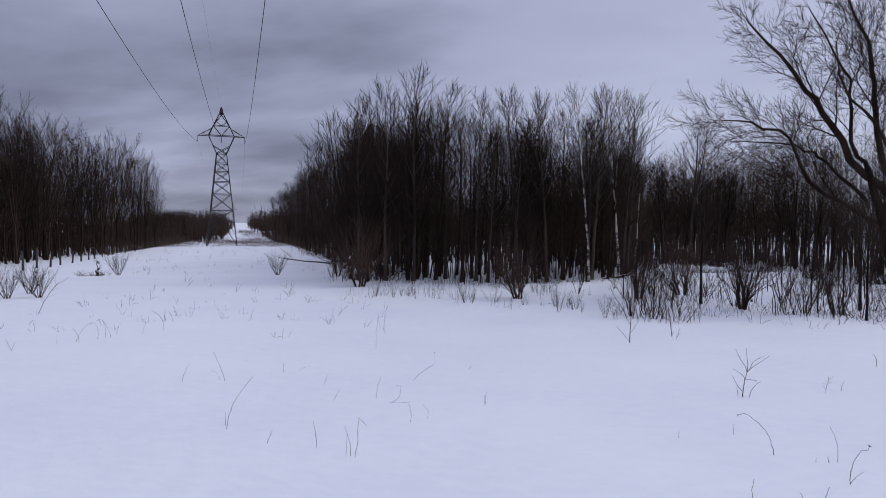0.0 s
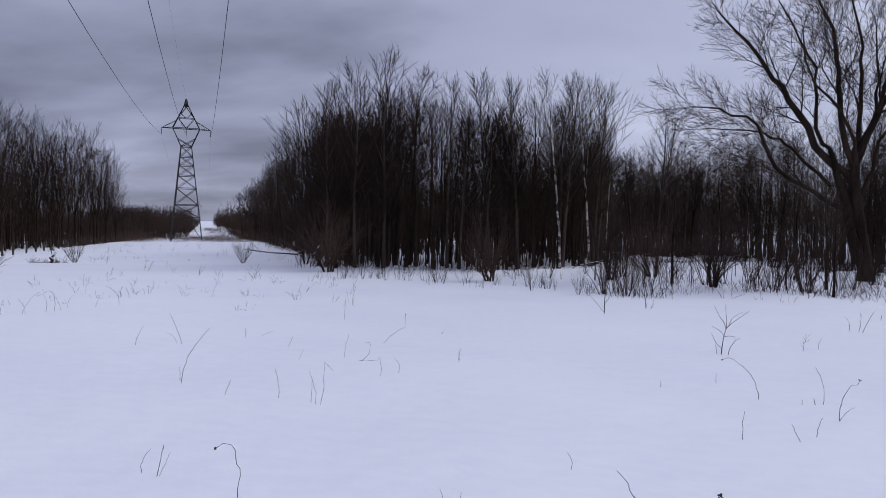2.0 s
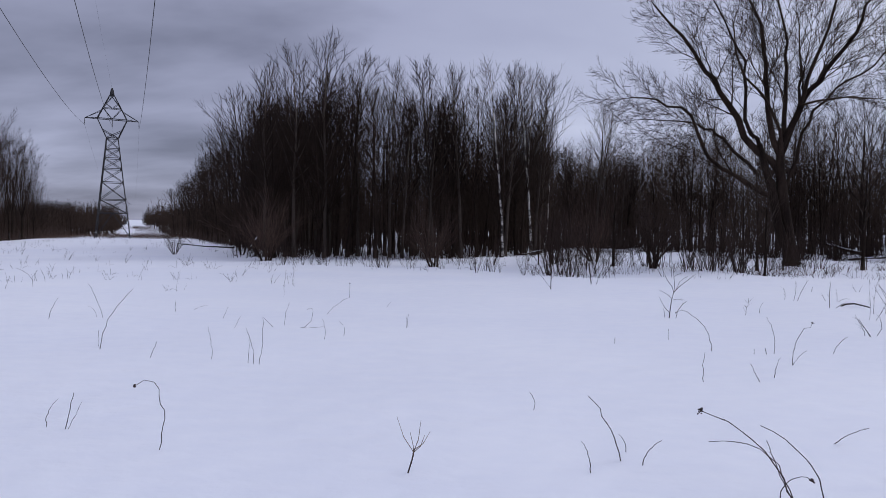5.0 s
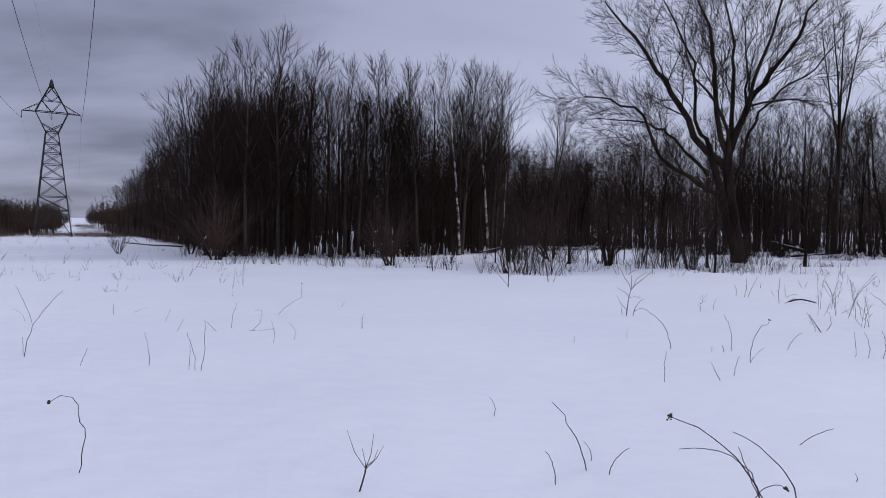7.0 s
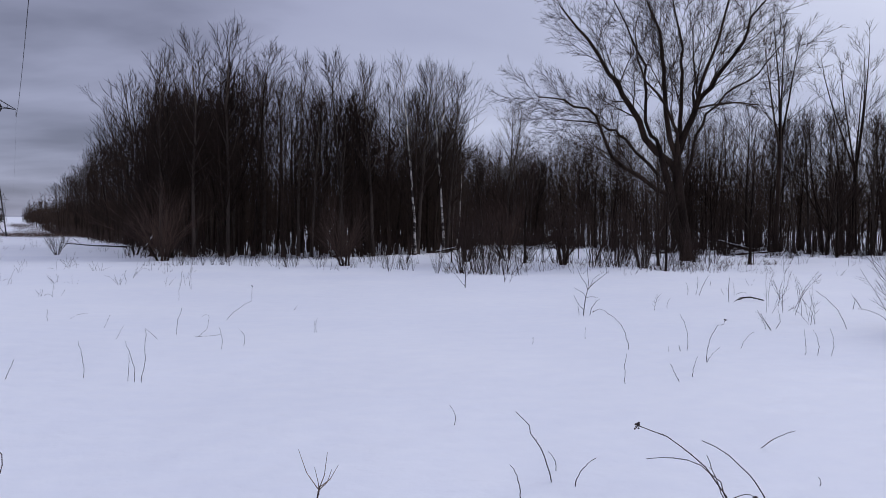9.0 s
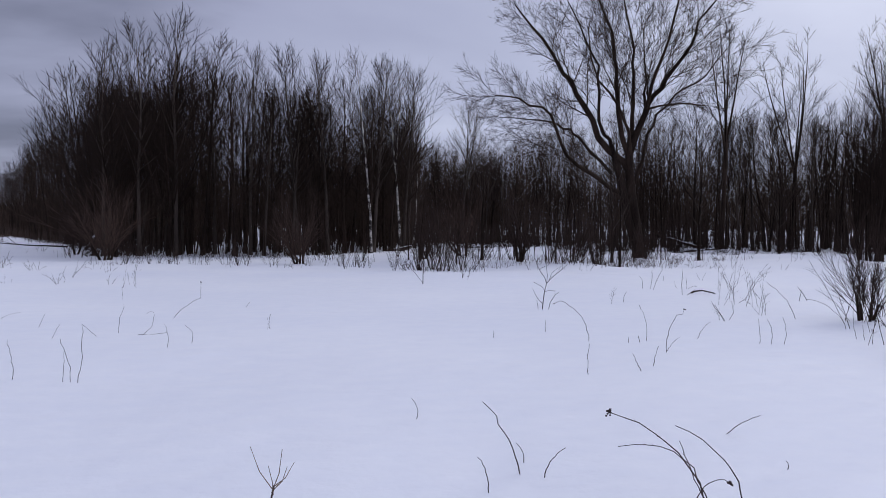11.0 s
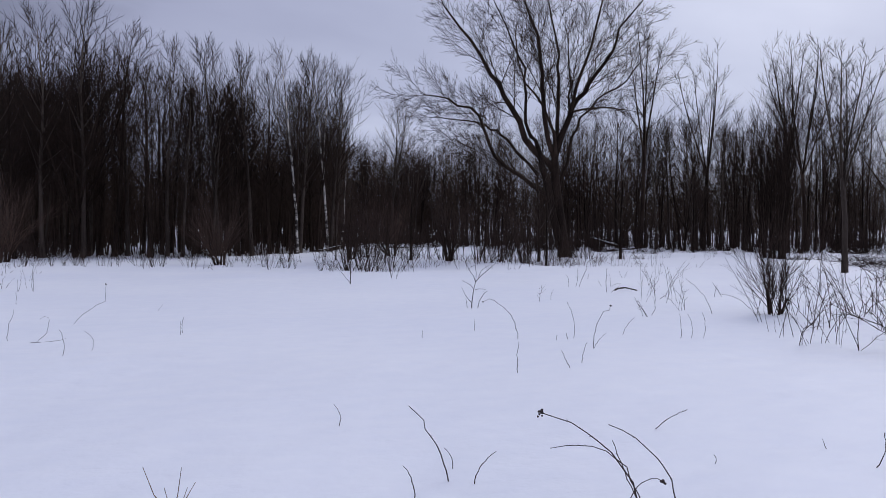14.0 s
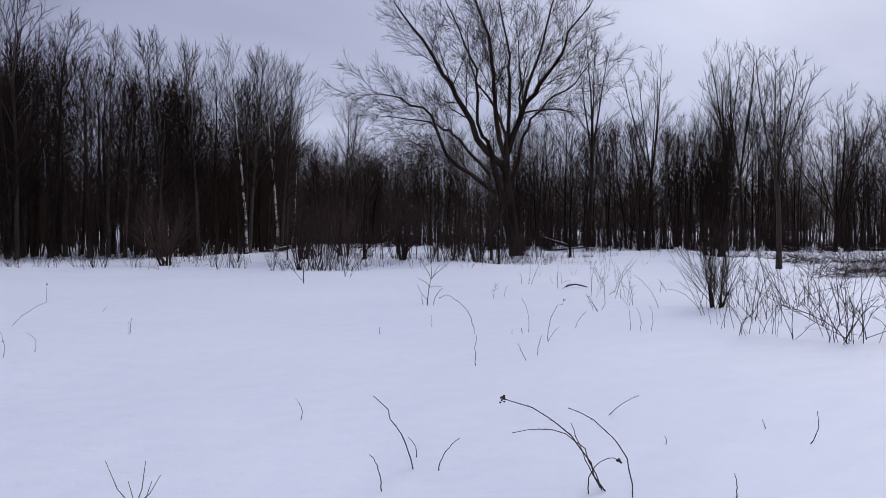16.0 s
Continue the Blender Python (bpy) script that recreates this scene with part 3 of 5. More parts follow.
def far_woods(name, label, count, box, keep, height, seed, brush, brush_low=0.1):
    """Uncountable trees deep in the wood: trunks, boughs and undergrowth in one mesh."""
    r = np.random.default_rng(seed)
    verts, faces = [], []
    total = [0]

    def cones(p, q, rad, n=3, top=0.0):
        """Tapered n-sided stems from p to q, all at once."""
        m = len(p)
        d = q - p
        d = d / np.maximum(np.linalg.norm(d, axis=1, keepdims=True), 1e-6)
        ref = np.where(np.abs(d[:, 2:3]) < 0.8, np.array([[0, 0, 1.0]]), np.array([[1.0, 0, 0]]))
        u = np.cross(d, ref)
        u /= np.linalg.norm(u, axis=1, keepdims=True)
        w = np.cross(d, u)
        ring = [p + (u * math.cos(k * math.tau / n) + w * math.sin(k * math.tau / n)) * rad[:, None] for k in range(n)]
        block = np.stack(ring + [q], axis=1).reshape(-1, 3)
        base = total[0] + np.arange(m)[:, None] * (n + 1)
        tri = np.concatenate([np.stack([base[:, 0] + k, base[:, 0] + (k + 1) % n, base[:, 0] + n], axis=1) for k in range(n)])
        verts.append(block), faces.append(tri)
        total[0] += m * (n + 1)

    px, py = [], []
    while len(px) < count:
        x, y = r.uniform(box[0], box[1]), r.uniform(box[2], box[3])
        if keep(x, y):
            px.append(x), py.append(y)
    z = np.array([ground_z(x, y) for x, y in zip(px, py)])
    foot = np.stack([px, py, z - 0.2], axis=1)
    tall = np.array([height(x, y) for x, y in zip(px, py)]) * r.uniform(0.7, 1.08, count)
    top = foot + np.stack([r.normal(0, 0.9, count), r.normal(0, 0.9, count), tall], axis=1)
    cones(foot, top, r.uniform(0.05, 0.13, count), 5)
    for shots, size, low_t, thick in ((30, 2.6, 0.12, 0.020), (80, 1.4, 0.15, 0.014)):
        t = r.uniform(low_t, 0.97, (count, shots))
        p = foot[:, None, :] + (top - foot)[:, None, :] * t[..., None]
        ang = r.uniform(0, math.tau, (count, shots))
        out = size * (1.1 - t * 0.75) * r.uniform(0.5, 1.2, (count, shots))
        if size < 2:
            p = p + np.stack([np.cos(ang + 1), np.sin(ang + 1), np.full_like(ang, 0.8)], axis=-1) * (1.6 * (1.1 - t) * r.uniform(0.3, 1, (count, shots)))[..., None]
        q = p + np.stack([np.cos(ang) * out, np.sin(ang) * out, out * r.uniform(0.5, 1.4, (count, shots))], axis=-1)
        cones(p.reshape(-1, 3), q.reshape(-1, 3), np.full(count * shots, thick))
    # undergrowth between the trunks
    if brush:
        k = r.integers(0, count, brush)
        p = foot[k] + np.stack([r.normal(0, 2.2, brush), r.normal(0, 2.2, brush), r.uniform(brush_low, 7.5, brush)], axis=1)
        size = r.uniform(0.8, 2.8, brush)
        ang = r.uniform(0, math.tau, brush)
        q = p + np.stack([np.cos(ang) * size * 0.6, np.sin(ang) * size * 0.6, size * r.uniform(0.1, 0.9, brush)], axis=1)
        cones(p, q, r.uniform(0.012, 0.028, brush))
    v, f = np.concatenate(verts), np.concatenate(faces)
    me = bpy.data.meshes.new(name)
    me.vertices.add(len(v)), me.loops.add(len(f) * 3), me.polygons.add(len(f))
    me.vertices.foreach_set("co", v.astype(np.float32).ravel())
    me.loops.foreach_set("vertex_index", f.astype(np.int32).ravel())
    me.polygons.foreach_set("loop_start", np.arange(0, len(f) * 3, 3, dtype=np.int32))
    me.update(calc_edges=True)
    me.materials.append(BRUSH)
    tagged(new(name, me), label, "woods", kind="stuff")


def in_main(x, y):
    s, w = strip(x, y)
    if w < right_edge(s) + 1:
        return False
    if x < 40:
        return y > front(x) + 2 and (x < 12 or y < 150)
    return y > 50 - 0.62 * (x - 40)


far_woods("main_woods", "deep leafless woods of dark trunks and twigs", 240, (-70, 110, 30, 125), in_main, lambda x, y: min(13, roof(x, y) * 0.78), 5, 36000, 2.2)
far_woods("strip_side_woods", "distant leafless woods along the cleared strip", 130, (-330, 40, 90, 520), lambda x, y: right_edge(strip(x, y)[0]) + 2 < strip(x, y)[1] < 60 and 75 < strip(x, y)[0] < 560, lambda x, y: strip_tall(strip(x, y)[0]) * 0.80, 6, 26000)
far_woods("woods_beyond_fence", "leafless woods beyond the fence line", 110, (-190, -40, 10, 190), lambda x, y: -80 < strip(x, y)[1] < left_edge(strip(x, y)[0]) - 1 and strip(x, y)[0] > 52, lambda x, y: 20 - 13 * smooth(132, 150, strip(x, y)[0]), 8, 26000)
far_woods("distant_woods", "low distant woods left of the cleared strip", 100, (-480, -80, 120, 640), lambda x, y: -90 < strip(x, y)[1] < -23 + 15 * smooth(255, 300, strip(x, y)[0]) and 140 < strip(x, y)[0] < 620, lambda x, y: hedge(strip(x, y)[0]), 9, 14000)


def deep_stems(name, label, count, box, keep, tall, seed, stout=0.085, kids=13, fine=0.44, twigs=0):
    """Close-set poles and saplings with their side branches in the depth of the wood, too many to count."""
    r = np.random.default_rng(seed)
    foot = []
    while len(foot) < count:
        x, y = r.uniform(box[0], box[1]), r.uniform(box[2], box[3])
        if keep(x, y):
            lo, hi = tall(x, y)
            foot.append((x, y, ground_z(x, y) - 0.2, r.uniform(lo, hi)))
    foot = np.array(foot)
    high = foot[:, 3]
    foot = foot[:, :3]
    top = foot + np.stack([r.normal(0, 0.06, count) * high, r.normal(0, 0.06, count) * high, high], axis=1)
    t = np.minimum(0.97, np.maximum(2.1 / high[:, None], r.uniform(0.2, 0.97, (count, kids))))
    p = foot[:, None, :] + (top - foot)[:, None, :] * t[..., None]
    ang = r.uniform(0, math.tau, (count, kids))
    out = r.uniform(0.5, 1.0, (count, kids)) * (high[:, None] * 0.17) * (1.15 - 0.8 * t)
    q = p + np.stack([np.cos(ang) * out, np.sin(ang) * out, out * r.uniform(0.4, 1.7, (count, kids))], axis=-1)
    start, end = [foot, p.reshape(-1, 3)], [top, q.reshape(-1, 3)]
    rad = [stout * r.uniform(0.3, 1.2, count), np.full(count * kids, stout * fine)]
    for k in range(twigs):
        o = p + (q - p) * r.uniform(0.2, 0.9, (count, kids, 1))
        size = np.linalg.norm(q - p, axis=-1, keepdims=True) * r.uniform(0.35, 0.7, (count, kids, 1))
        start.append(o.reshape(-1, 3))
        end.append((o + size * ((q - p) / np.linalg.norm(q - p, axis=-1, keepdims=True) + r.normal(0, 0.4, (count, kids, 3)))).reshape(-1, 3))
        rad.append(np.full(count * kids, stout * fine * 0.7))
    start, end, rad = np.concatenate(start), np.concatenate(end), np.concatenate(rad)
    d = end - start
    d /= np.linalg.norm(d, axis=1, keepdims=True)
    side = np.cross(d, np.where(np.abs(d[:, 2:3]) < 0.8, np.array([[0, 0, 1.0]]), np.array([[1.0, 0, 0]])))
    side /= np.linalg.norm(side, axis=1, keepdims=True)
    other = np.cross(d, side)
    n = 3
    ring = [start + (side * math.cos(k * math.tau / n) + other * math.sin(k * math.tau / n)) * rad[:, None] for k in range(n)]
    v = np.stack(ring + [end], axis=1).reshape(-1, 3)
    base = np.arange(len(start)) * (n + 1)
    f = np.concatenate([np.stack([base + k, base + (k + 1) % n, base + n], axis=1) for k in range(n)])
    me = bpy.data.meshes.new(name)
    me.vertices.add(len(v)), me.loops.add(len(f) * 3), me.polygons.add(len(f))
    me.vertices.foreach_set("co", v.astype(np.float32).ravel())
    me.loops.foreach_set("vertex_index", f.astype(np.int32).ravel())
    me.polygons.foreach_set("loop_start", np.arange(0, len(f) * 3, 3, dtype=np.int32))
    me.update(calc_edges=True)
    me.materials.append(BRUSH)
    tagged(new(name, me), label, "woods", kind="stuff")


def deep_main(x, y):
    return in_main(x, y) and (y > front(x) + (9 if x < 8 else 1) if x < 40 else y > 56 - 0.62 * (x - 40))


deep_stems("wood_interior", "close dark poles and saplings deep in the leafless woods", 1050, (-60, 110, 36, 120), deep_main, lambda x, y: (7.0, 13.5 - 0.5 * smooth(28, 36, x)), 51, 0.085, 26, 0.28, 1)
deep_stems("opening_wood_interior", "close dark poles and saplings behind the snowy opening", 1150, (-2, 36, 54, 116), lambda x, y: y > front(x) + 1, lambda x, y: (9.5 + 2.0 * smooth(14, 22, x), 13.2 + 0.06 * (y - 54) + 2.6 * smooth(14, 22, x)), 57, 0.085, 28, 0.28, 1)
deep_stems("wood_upper_stems", "slender dark stems filling the wood's upper storey", 190, (-19, 12, 44, 80), lambda x, y: front(x) + 2 < y < front(x) + 17 and strip(x, y)[1] > right_edge(strip(x, y)[0]) + 0.5, lambda x, y: (roof(x, y) * 0.55, roof(x, y) * 0.84), 58, 0.06, 60, 0.18, 2)
deep_stems("right_wood_interior", "close dark poles and saplings in the wood across the field", 420, (30, 85, 22, 80), lambda x, y: y > (front(x) + 3 if x < 40 else 51 - 0.62 * (x - 40)), lambda x, y: (7.0, 12.5), 59, 0.075, 22, 0.26, 1)
deep_stems("fence_wood_interior", "close dark poles in the woods beyond the fence", 1300, (-190, -40, 10, 200), lambda x, y: -66 < strip(x, y)[1] < left_edge(strip(x, y)[0]) - 2 and 50 < strip(x, y)[0] < 138, lambda x, y: (9, 19), 52, 0.12, 26)
deep_stems("strip_wood_interior", "close dark poles in the woods along the strip", 2100, (-300, 40, 60, 420), lambda x, y: right_edge(strip(x, y)[0]) + 4 < strip(x, y)[1] < 40 and 70 < strip(x, y)[0] < 400, lambda x, y: (5, strip_tall(strip(x, y)[0]) * 0.62), 53, 0.12, 22, 0.40)
deep_stems("distant_wood_interior", "close dark poles in the low distant woods", 2600, (-420, -80, 100, 640), lambda x, y: -55 < strip(x, y)[1] < -24 + 16 * smooth(260, 300, strip(x, y)[0]) and 140 < strip(x, y)[0] < 560, lambda x, y: (hedge(strip(x, y)[0]) * 0.6, hedge(strip(x, y)[0])), 54, 0.2, 9)

deep_stems("hill_woods_left", "far low woods on the rising ground", 1500, (-1100, -150, 300, 1500), lambda x, y: -110 < strip(x, y)[1] < -7 and 420 < strip(x, y)[0] < 1500, lambda x, y: (9, 15), 55, 0.35, 6)
deep_stems("hill_woods_right", "far low woods on the rising ground", 1500, (-1100, 0, 300, 1500), lambda x, y: 13 < strip(x, y)[1] < 110 and 330 < strip(x, y)[0] < 1000, lambda x, y: (9, 21), 56, 0.2, 22, 0.6, 1)

# ---- birches ----
birch = tall_tree(303, 17.0, 0.108, 0.40, 0.11, 18, "birch_tree", "slender birch tree with peeling white bark", BIRCH, TWIG_PALE, each_limb=True, bend=0.055, opening=0.55)
put(birch, 3.75, 44.4, 40, 0.95)
put(birch, 8.6, 56.5, 300, 0.62)
away(birch)
birch = tall_tree(306, 17.0, 0.108, 0.42, 0.11, 18, "birch_tree", "slender birch tree with white bark and a forked stem", BIRCH, TWIG_PALE, each_limb=True, bend=0.05, opening=0.55, fork=True)
put(birch, 6.35, 48.2, 190, 0.98)
away(birch)

# ---- the big spreading tree ----
def big_tree():
    rand = random.Random(77)
    root = thing("spreading_tree", "large bare tree with spreading dark limbs beside the thicket", "tree")
    trunk, crown = Build(), Build()
    bole = [Vector((0.28, 0, -0.25)), Vector((0.2, 0, 0.5)), Vector((0.0, 0.05, 2.1)), Vector((-0.3, 0, 4.2)), Vector((-0.5, 0, 6.3)), Vector((-0.45, 0, 8.0))]
    trunk.tube(bole, [0.58, 0.44, 0.39, 0.34, 0.29, 0.20], 11)
    part("trunk", trunk, BARK, root)
    second = Build()
    second.tube([Vector((-0.15, -0.3, 1.2)), Vector((-0.62, -0.36, 2.9)), Vector((-0.9, -0.25, 4.7)), Vector((-1.35, -0.1, 6.4)), Vector((-1.7, 0.1, 8.0))], [0.30, 0.28, 0.26, 0.22, 0.17], 9)
    part("stem", second, BARK, root)

    def limb(depth, girth, kids, *knots):
        """A great limb through knots (sideways, height), leaning away by depth at its tip."""
        m = len(knots) - 1
        line = [Vector((u, depth * (i / m) ** 1.2, z)) for i, (u, z) in enumerate(knots)]
        pts = []
        for i in range(m * 3 + 1):
            k, t = min(i // 3, m - 1), i / 3 - min(i // 3, m - 1)
            a, b, c, d = line[max(0, k - 1)], line[k], line[k + 1], line[min(m, k + 2)]
            p = b + (c - a) * 0.5 * t + (a - b * 2.5 + c * 2 - d * 0.5) * t * t + (b * 1.5 - a * 0.5 - c * 1.5 + d * 0.5) * t ** 3
            pts.append(p + Vector((rand.gauss(0, 0.09), rand.gauss(0, 0.12), rand.gauss(0, 0.07))) * (0 if i == 0 else 1))
        n = len(pts) - 1
        length = sum((pts[i + 1] - pts[i]).length for i in range(n))
        b = Build()
        b.tube(pts, [girth * 1.25 * (1 - i / n) ** 0.75 + 0.014 for i in range(n)] + [0], 8)
        big = part("limb", b, BARK, root)
        spin = rand.uniform(0, 6)
        for k in range(kids):
            t = 0.26 + 0.73 * (k + rand.random() * 0.6) / kids
            p, d = along(pts, min(t, 0.98))
            spin += 2.4 + rand.uniform(-0.4, 0.4)
            size = min(4.6, length * 0.36) * (1.15 - 0.6 * t) * rand.uniform(0.7, 1.25)
            sub = wander(p, turned(d, rand.uniform(0.4, 0.75), spin), size, 6, 0.10, 0.02, rand)
            r = max(0.017, girth * (1 - t) * 0.45)
            c = Build()
            c.tube(sub, [r, r * 0.85, r * 0.7, r * 0.52, r * 0.38, r * 0.24, 0], 5)
            part("bough", c, BARK, big)
            inner = rand.uniform(0, 6)
            for j in range(10):
                q, e = along(sub, 0.12 + 0.87 * (j + rand.random() * 0.7) / 10)
                inner += 2.4
                tw = wander(q, turned(e, rand.uniform(0.35, 0.65), inner), size * 0.46 * rand.uniform(0.6, 1.2), 4, 0.07, 0.0, rand)
                crown.tube(tw, [r * 0.36 + 0.005, r * 0.28 + 0.005, 0.009, 0.006, 0], 3)
                spray(crown, tw, 0.012, 5, size * 0.24, 0.50, 0.0, rand, 2, 0.1, 0.0088)

    limb(-1.0, 0.13, 17, (-0.45, 4.1), (-2.4, 5.3), (-4.8, 7.1), (-6.0, 10.0), (-8.2, 11.2), (-10.2, 11.7))
    limb(1.5, 0.08, 11, (-1.7, 5.9), (-3.8, 8.5), (-5.0, 9.5), (-6.7, 10.0), (-9.8, 10.5))
    limb(0.8, 0.19, 17, (-0.5, 6.0), (-2.4, 8.5), (-4.2, 11.8), (-5.3, 13.8), (-7.3, 16.7), (-9.0, 19.0))
    limb(-2.2, 0.15, 14, (-0.5, 7.1), (-1.1, 9.2), (-1.4, 12.2), (-1.7, 14.5), (-2.5, 17.0), (-3.7, 20.2))
    limb(-1.2, 0.10, 11, (-1.7, 7.8), (-2.6, 9.6), (-2.75, 12.6), (-3.5, 15.1), (-5.2, 18.8))
    limb(2.2, 0.13, 13, (-0.45, 7.4), (-0.2, 9.8), (-0.1, 13.0), (-0.25, 15.9), (-1.0, 20.6))
    limb(0.8, 0.17, 15, (-0.45, 7.7), (0.5, 10.2), (1.5, 11.8), (3.1, 13.9), (4.3, 16.3), (5.9, 19.0))
    limb(-2.6, 0.10, 11, (0.5, 10.2), (1.2, 12.9), (1.9, 15.9), (3.1, 20.2))
    limb(2.0, 0.09, 12, (-0.25, 4.9), (0.5, 6.9), (1.15, 9.4), (2.6, 11.4), (4.7, 12.8), (6.8, 15.8))
    limb(-1.8, 0.06, 7, (0.4, 10.2), (2.1, 10.5), (4.6, 10.0))
    limb(3.6, 0.10, 10, (-0.45, 7.0), (0.4, 9.6), (0.9, 13.0), (0.6, 17.5))
    limb(-3.8, 0.09, 9, (-0.5, 6.8), (-0.9, 9.8), (-2.8, 12.0), (-3.4, 16.0))
    part("crown", crown, TWIG, root, "bare crown of fine dark twigs")
    return root


big_tree().matrix_basis = stand(21.7, 37.9, -23, 1.0, 0.05)

# ---- trees that stand out by the opening and the right-hand wood ----
edge = vase_tree(410, 13.0, 0.15, 0.18, 9, 0.46, "edge_tree", "broad bare tree at the corner of the wood", BARK, TWIG, limbs=10, shoots=8, sub=4)
put(edge, -15.5, 45.0, 20, 0.86)
put(edge, -18.6, 54.0, 140, 0.80)
put(edge, -21.5, 63.0, 250, 0.95)
put(edge, -10.5, 44.5, 310, 0.95)
away(edge)
forked = vase_tree(411, 17.0, 0.155, 0.40, 5, 0.42, "forked_tree", "bare tree with upswept forked limbs rising above the wood", BARK, TWIG)
put(forked, 45.4, 50.5, 20, 1.22)
put(forked, 46.6, 39.3, 150, 1.05)
put(forked, 58.0, 33.0, 260, 0.85)
away(forked)
slim = tall_tree(412, 18.0, 0.17, 0.42, 0.15, 22, "slender_tree", "tall slender bare tree behind the opening", BARK_GREY, TWIG_PALE, fork=True, each_limb=True)
put(slim, 18.0, 75.0, 20, 1.12)
away(slim)
tower = vase_tree(415, 19.0, 0.16, 0.48, 4, 0.24, "tall_tree", "tall bare tree with upright limbs beside the opening", BARK, TWIG, limbs=10)
put(tower, 34.2, 45.6, 80, 1.15)
put(tower, 44.5, 39.5, 200, 1.03)
put(tower, 61.0, 30.0, 30, 0.8)
away(tower)
dense = vase_tree(416, 12.0, 0.17, 0.22, 8, 0.55, "bushy_tree", "dense dark bare tree with a round crown", BARK, TWIG, limbs=9, shoots=8, sub=4)
put(dense, 46.2, 30.6, 80, 1.0)
put(dense, 38.5, 45.0, 10, 0.8)
away(dense)
low_right = vase_tree(418, 11.8, 0.12, 0.40, 5, 0.25, "small_tree", "small bare tree with upswept shoots standing in snow", BARK_GREY, TWIG, limbs=11, shoots=6, sub=3)
put(low_right, 23.5, 17.8, -30, 0.87)
away(low_right)
stem_tree = tall_tree(414, 8.0, 0.10, 0.3, 0.22, 14, "young_tree", "thin dark young tree standing in snow", BARK, TWIG, each_limb=True)
put(stem_tree, 22.6, 32.0, 10, 0.9)
put(stem_tree, 33.0, 37.5, 100, 0.8)
put(stem_tree, 15.5, 29.3, 200, 0.75)
put(stem_tree, 14.2, 26.0, 300, 0.55)
put(stem_tree, 8.1, 28.9, 50, 0.7)
away(stem_tree)
for pattern in kinds + light + distant + low + poles + round_crowns:
    away(pattern)

# ---- shrubs ----
FAN = "leafless brown shrub with a fan of fine branches"
fan = fan_shrub(501, 4, 4.9, 0.88, 12, "edge_shrub", FAN, FAN_TWIG, 0.07, 0.35)
put(fan, -12.5, 38.1, 0, 1.0)
put(fan, -1.1, 32.5, 110, 0.80)
put(fan, 8.0, 32.8, 30, 0.85)
away(fan)
fan = fan_shrub(502, 3, 4.8, 0.62, 13, "edge_shrub", FAN, SHRUB, 0.085, 0.15, 0.26, 0.3, 0.006, 0.11)
put(fan, 9.4, 26.8, 200, 0.85)
put(fan, 5.4, 31.0, 250, 0.75)
put(fan, -17.5, 47.5, 160, 0.8)
away(fan)
fan_low = shrub(502, 13, 2.2, 0.70, "field_shrub", "small leafless shrub with spreading twigs in snow", SHRUB, 0.020, 9, 4)
put(fan_low, -23.6, 48.6, 0, 1.0)
put(fan_low, -37.0, 45.0, 70, 1.0)
put(fan_low, -29.4, 26.4, 30, 0.9)
put(fan_low, -28.2, 27.3, 160, 0.85)
put(fan_low, -30.5, 29.0, 260, 0.9)
put(fan_low, -17.6, 46.3, 260, 0.5)
put(fan_low, -16.0, 45.1, 20, 0.4)
away(fan_low)

thicket = [cane_clump(510 + i, 8, 2.2, 0.32, "thicket_shrub", "thin upright leafless stems in the snowy thicket", "thicket in the opening", 0.0095, 10) for i in range(6)]
thicket += [shrub(516 + i, 6, 2.5, 0.42, "thicket_shrub", "twiggy leafless shrub in the snowy thicket", SHRUB, 0.016, 9, 3, "shrub", "thicket in the opening") for i in range(4)]
thick_rand = random.Random(5)
for cx, cy, n in ((4.4, 24.6, 6), (5.8, 24.0, 6), (7.3, 29.5, 4), (9.0, 27.5, 4), (11.0, 25.4, 6), (12.6, 24.8, 6), (14.4, 25.6, 6), (16.2, 27.6, 5), (18.4, 29.8, 4), (20.4, 33.0, 4), (10.0, 32.0, 5), (15.0, 33.5, 5), (6.6, 34.0, 4), (18.0, 36.0, 4)):
    for i in range(n):
        put(thick_rand.choice(thicket), cx + thick_rand.gauss(0, 0.7), cy + abs(thick_rand.gauss(0, 1.1)), thick_rand.uniform(0, 360), thick_rand.uniform(0.4, 1.3))
for i in range(32):
    x = thick_rand.uniform(-13, 6)
    y = front(x) - 0.3 - abs(thick_rand.gauss(0, 1.6)) - (6 if x > -2 and thick_rand.random() < 0.4 else 0)
    put(thick_rand.choice(thicket), x, y, thick_rand.uniform(0, 360), thick_rand.uniform(0.4, 0.9))
for i in range(30):
    x = thick_rand.uniform(-10, 4.5)
    put(thick_rand.choice(thicket), x, bank(x) + thick_rand.uniform(-0.6, 2.6), thick_rand.uniform(0, 360), thick_rand.uniform(0.22, 0.5))
for i in range(26):
    x = thick_rand.uniform(20, 48)
    y = 41 - 0.55 * (x - 21) + thick_rand.uniform(-2.0, 3.5)
    put(thick_rand.choice(thicket), x, y, thick_rand.uniform(0, 360), thick_rand.uniform(0.35, 0.9))


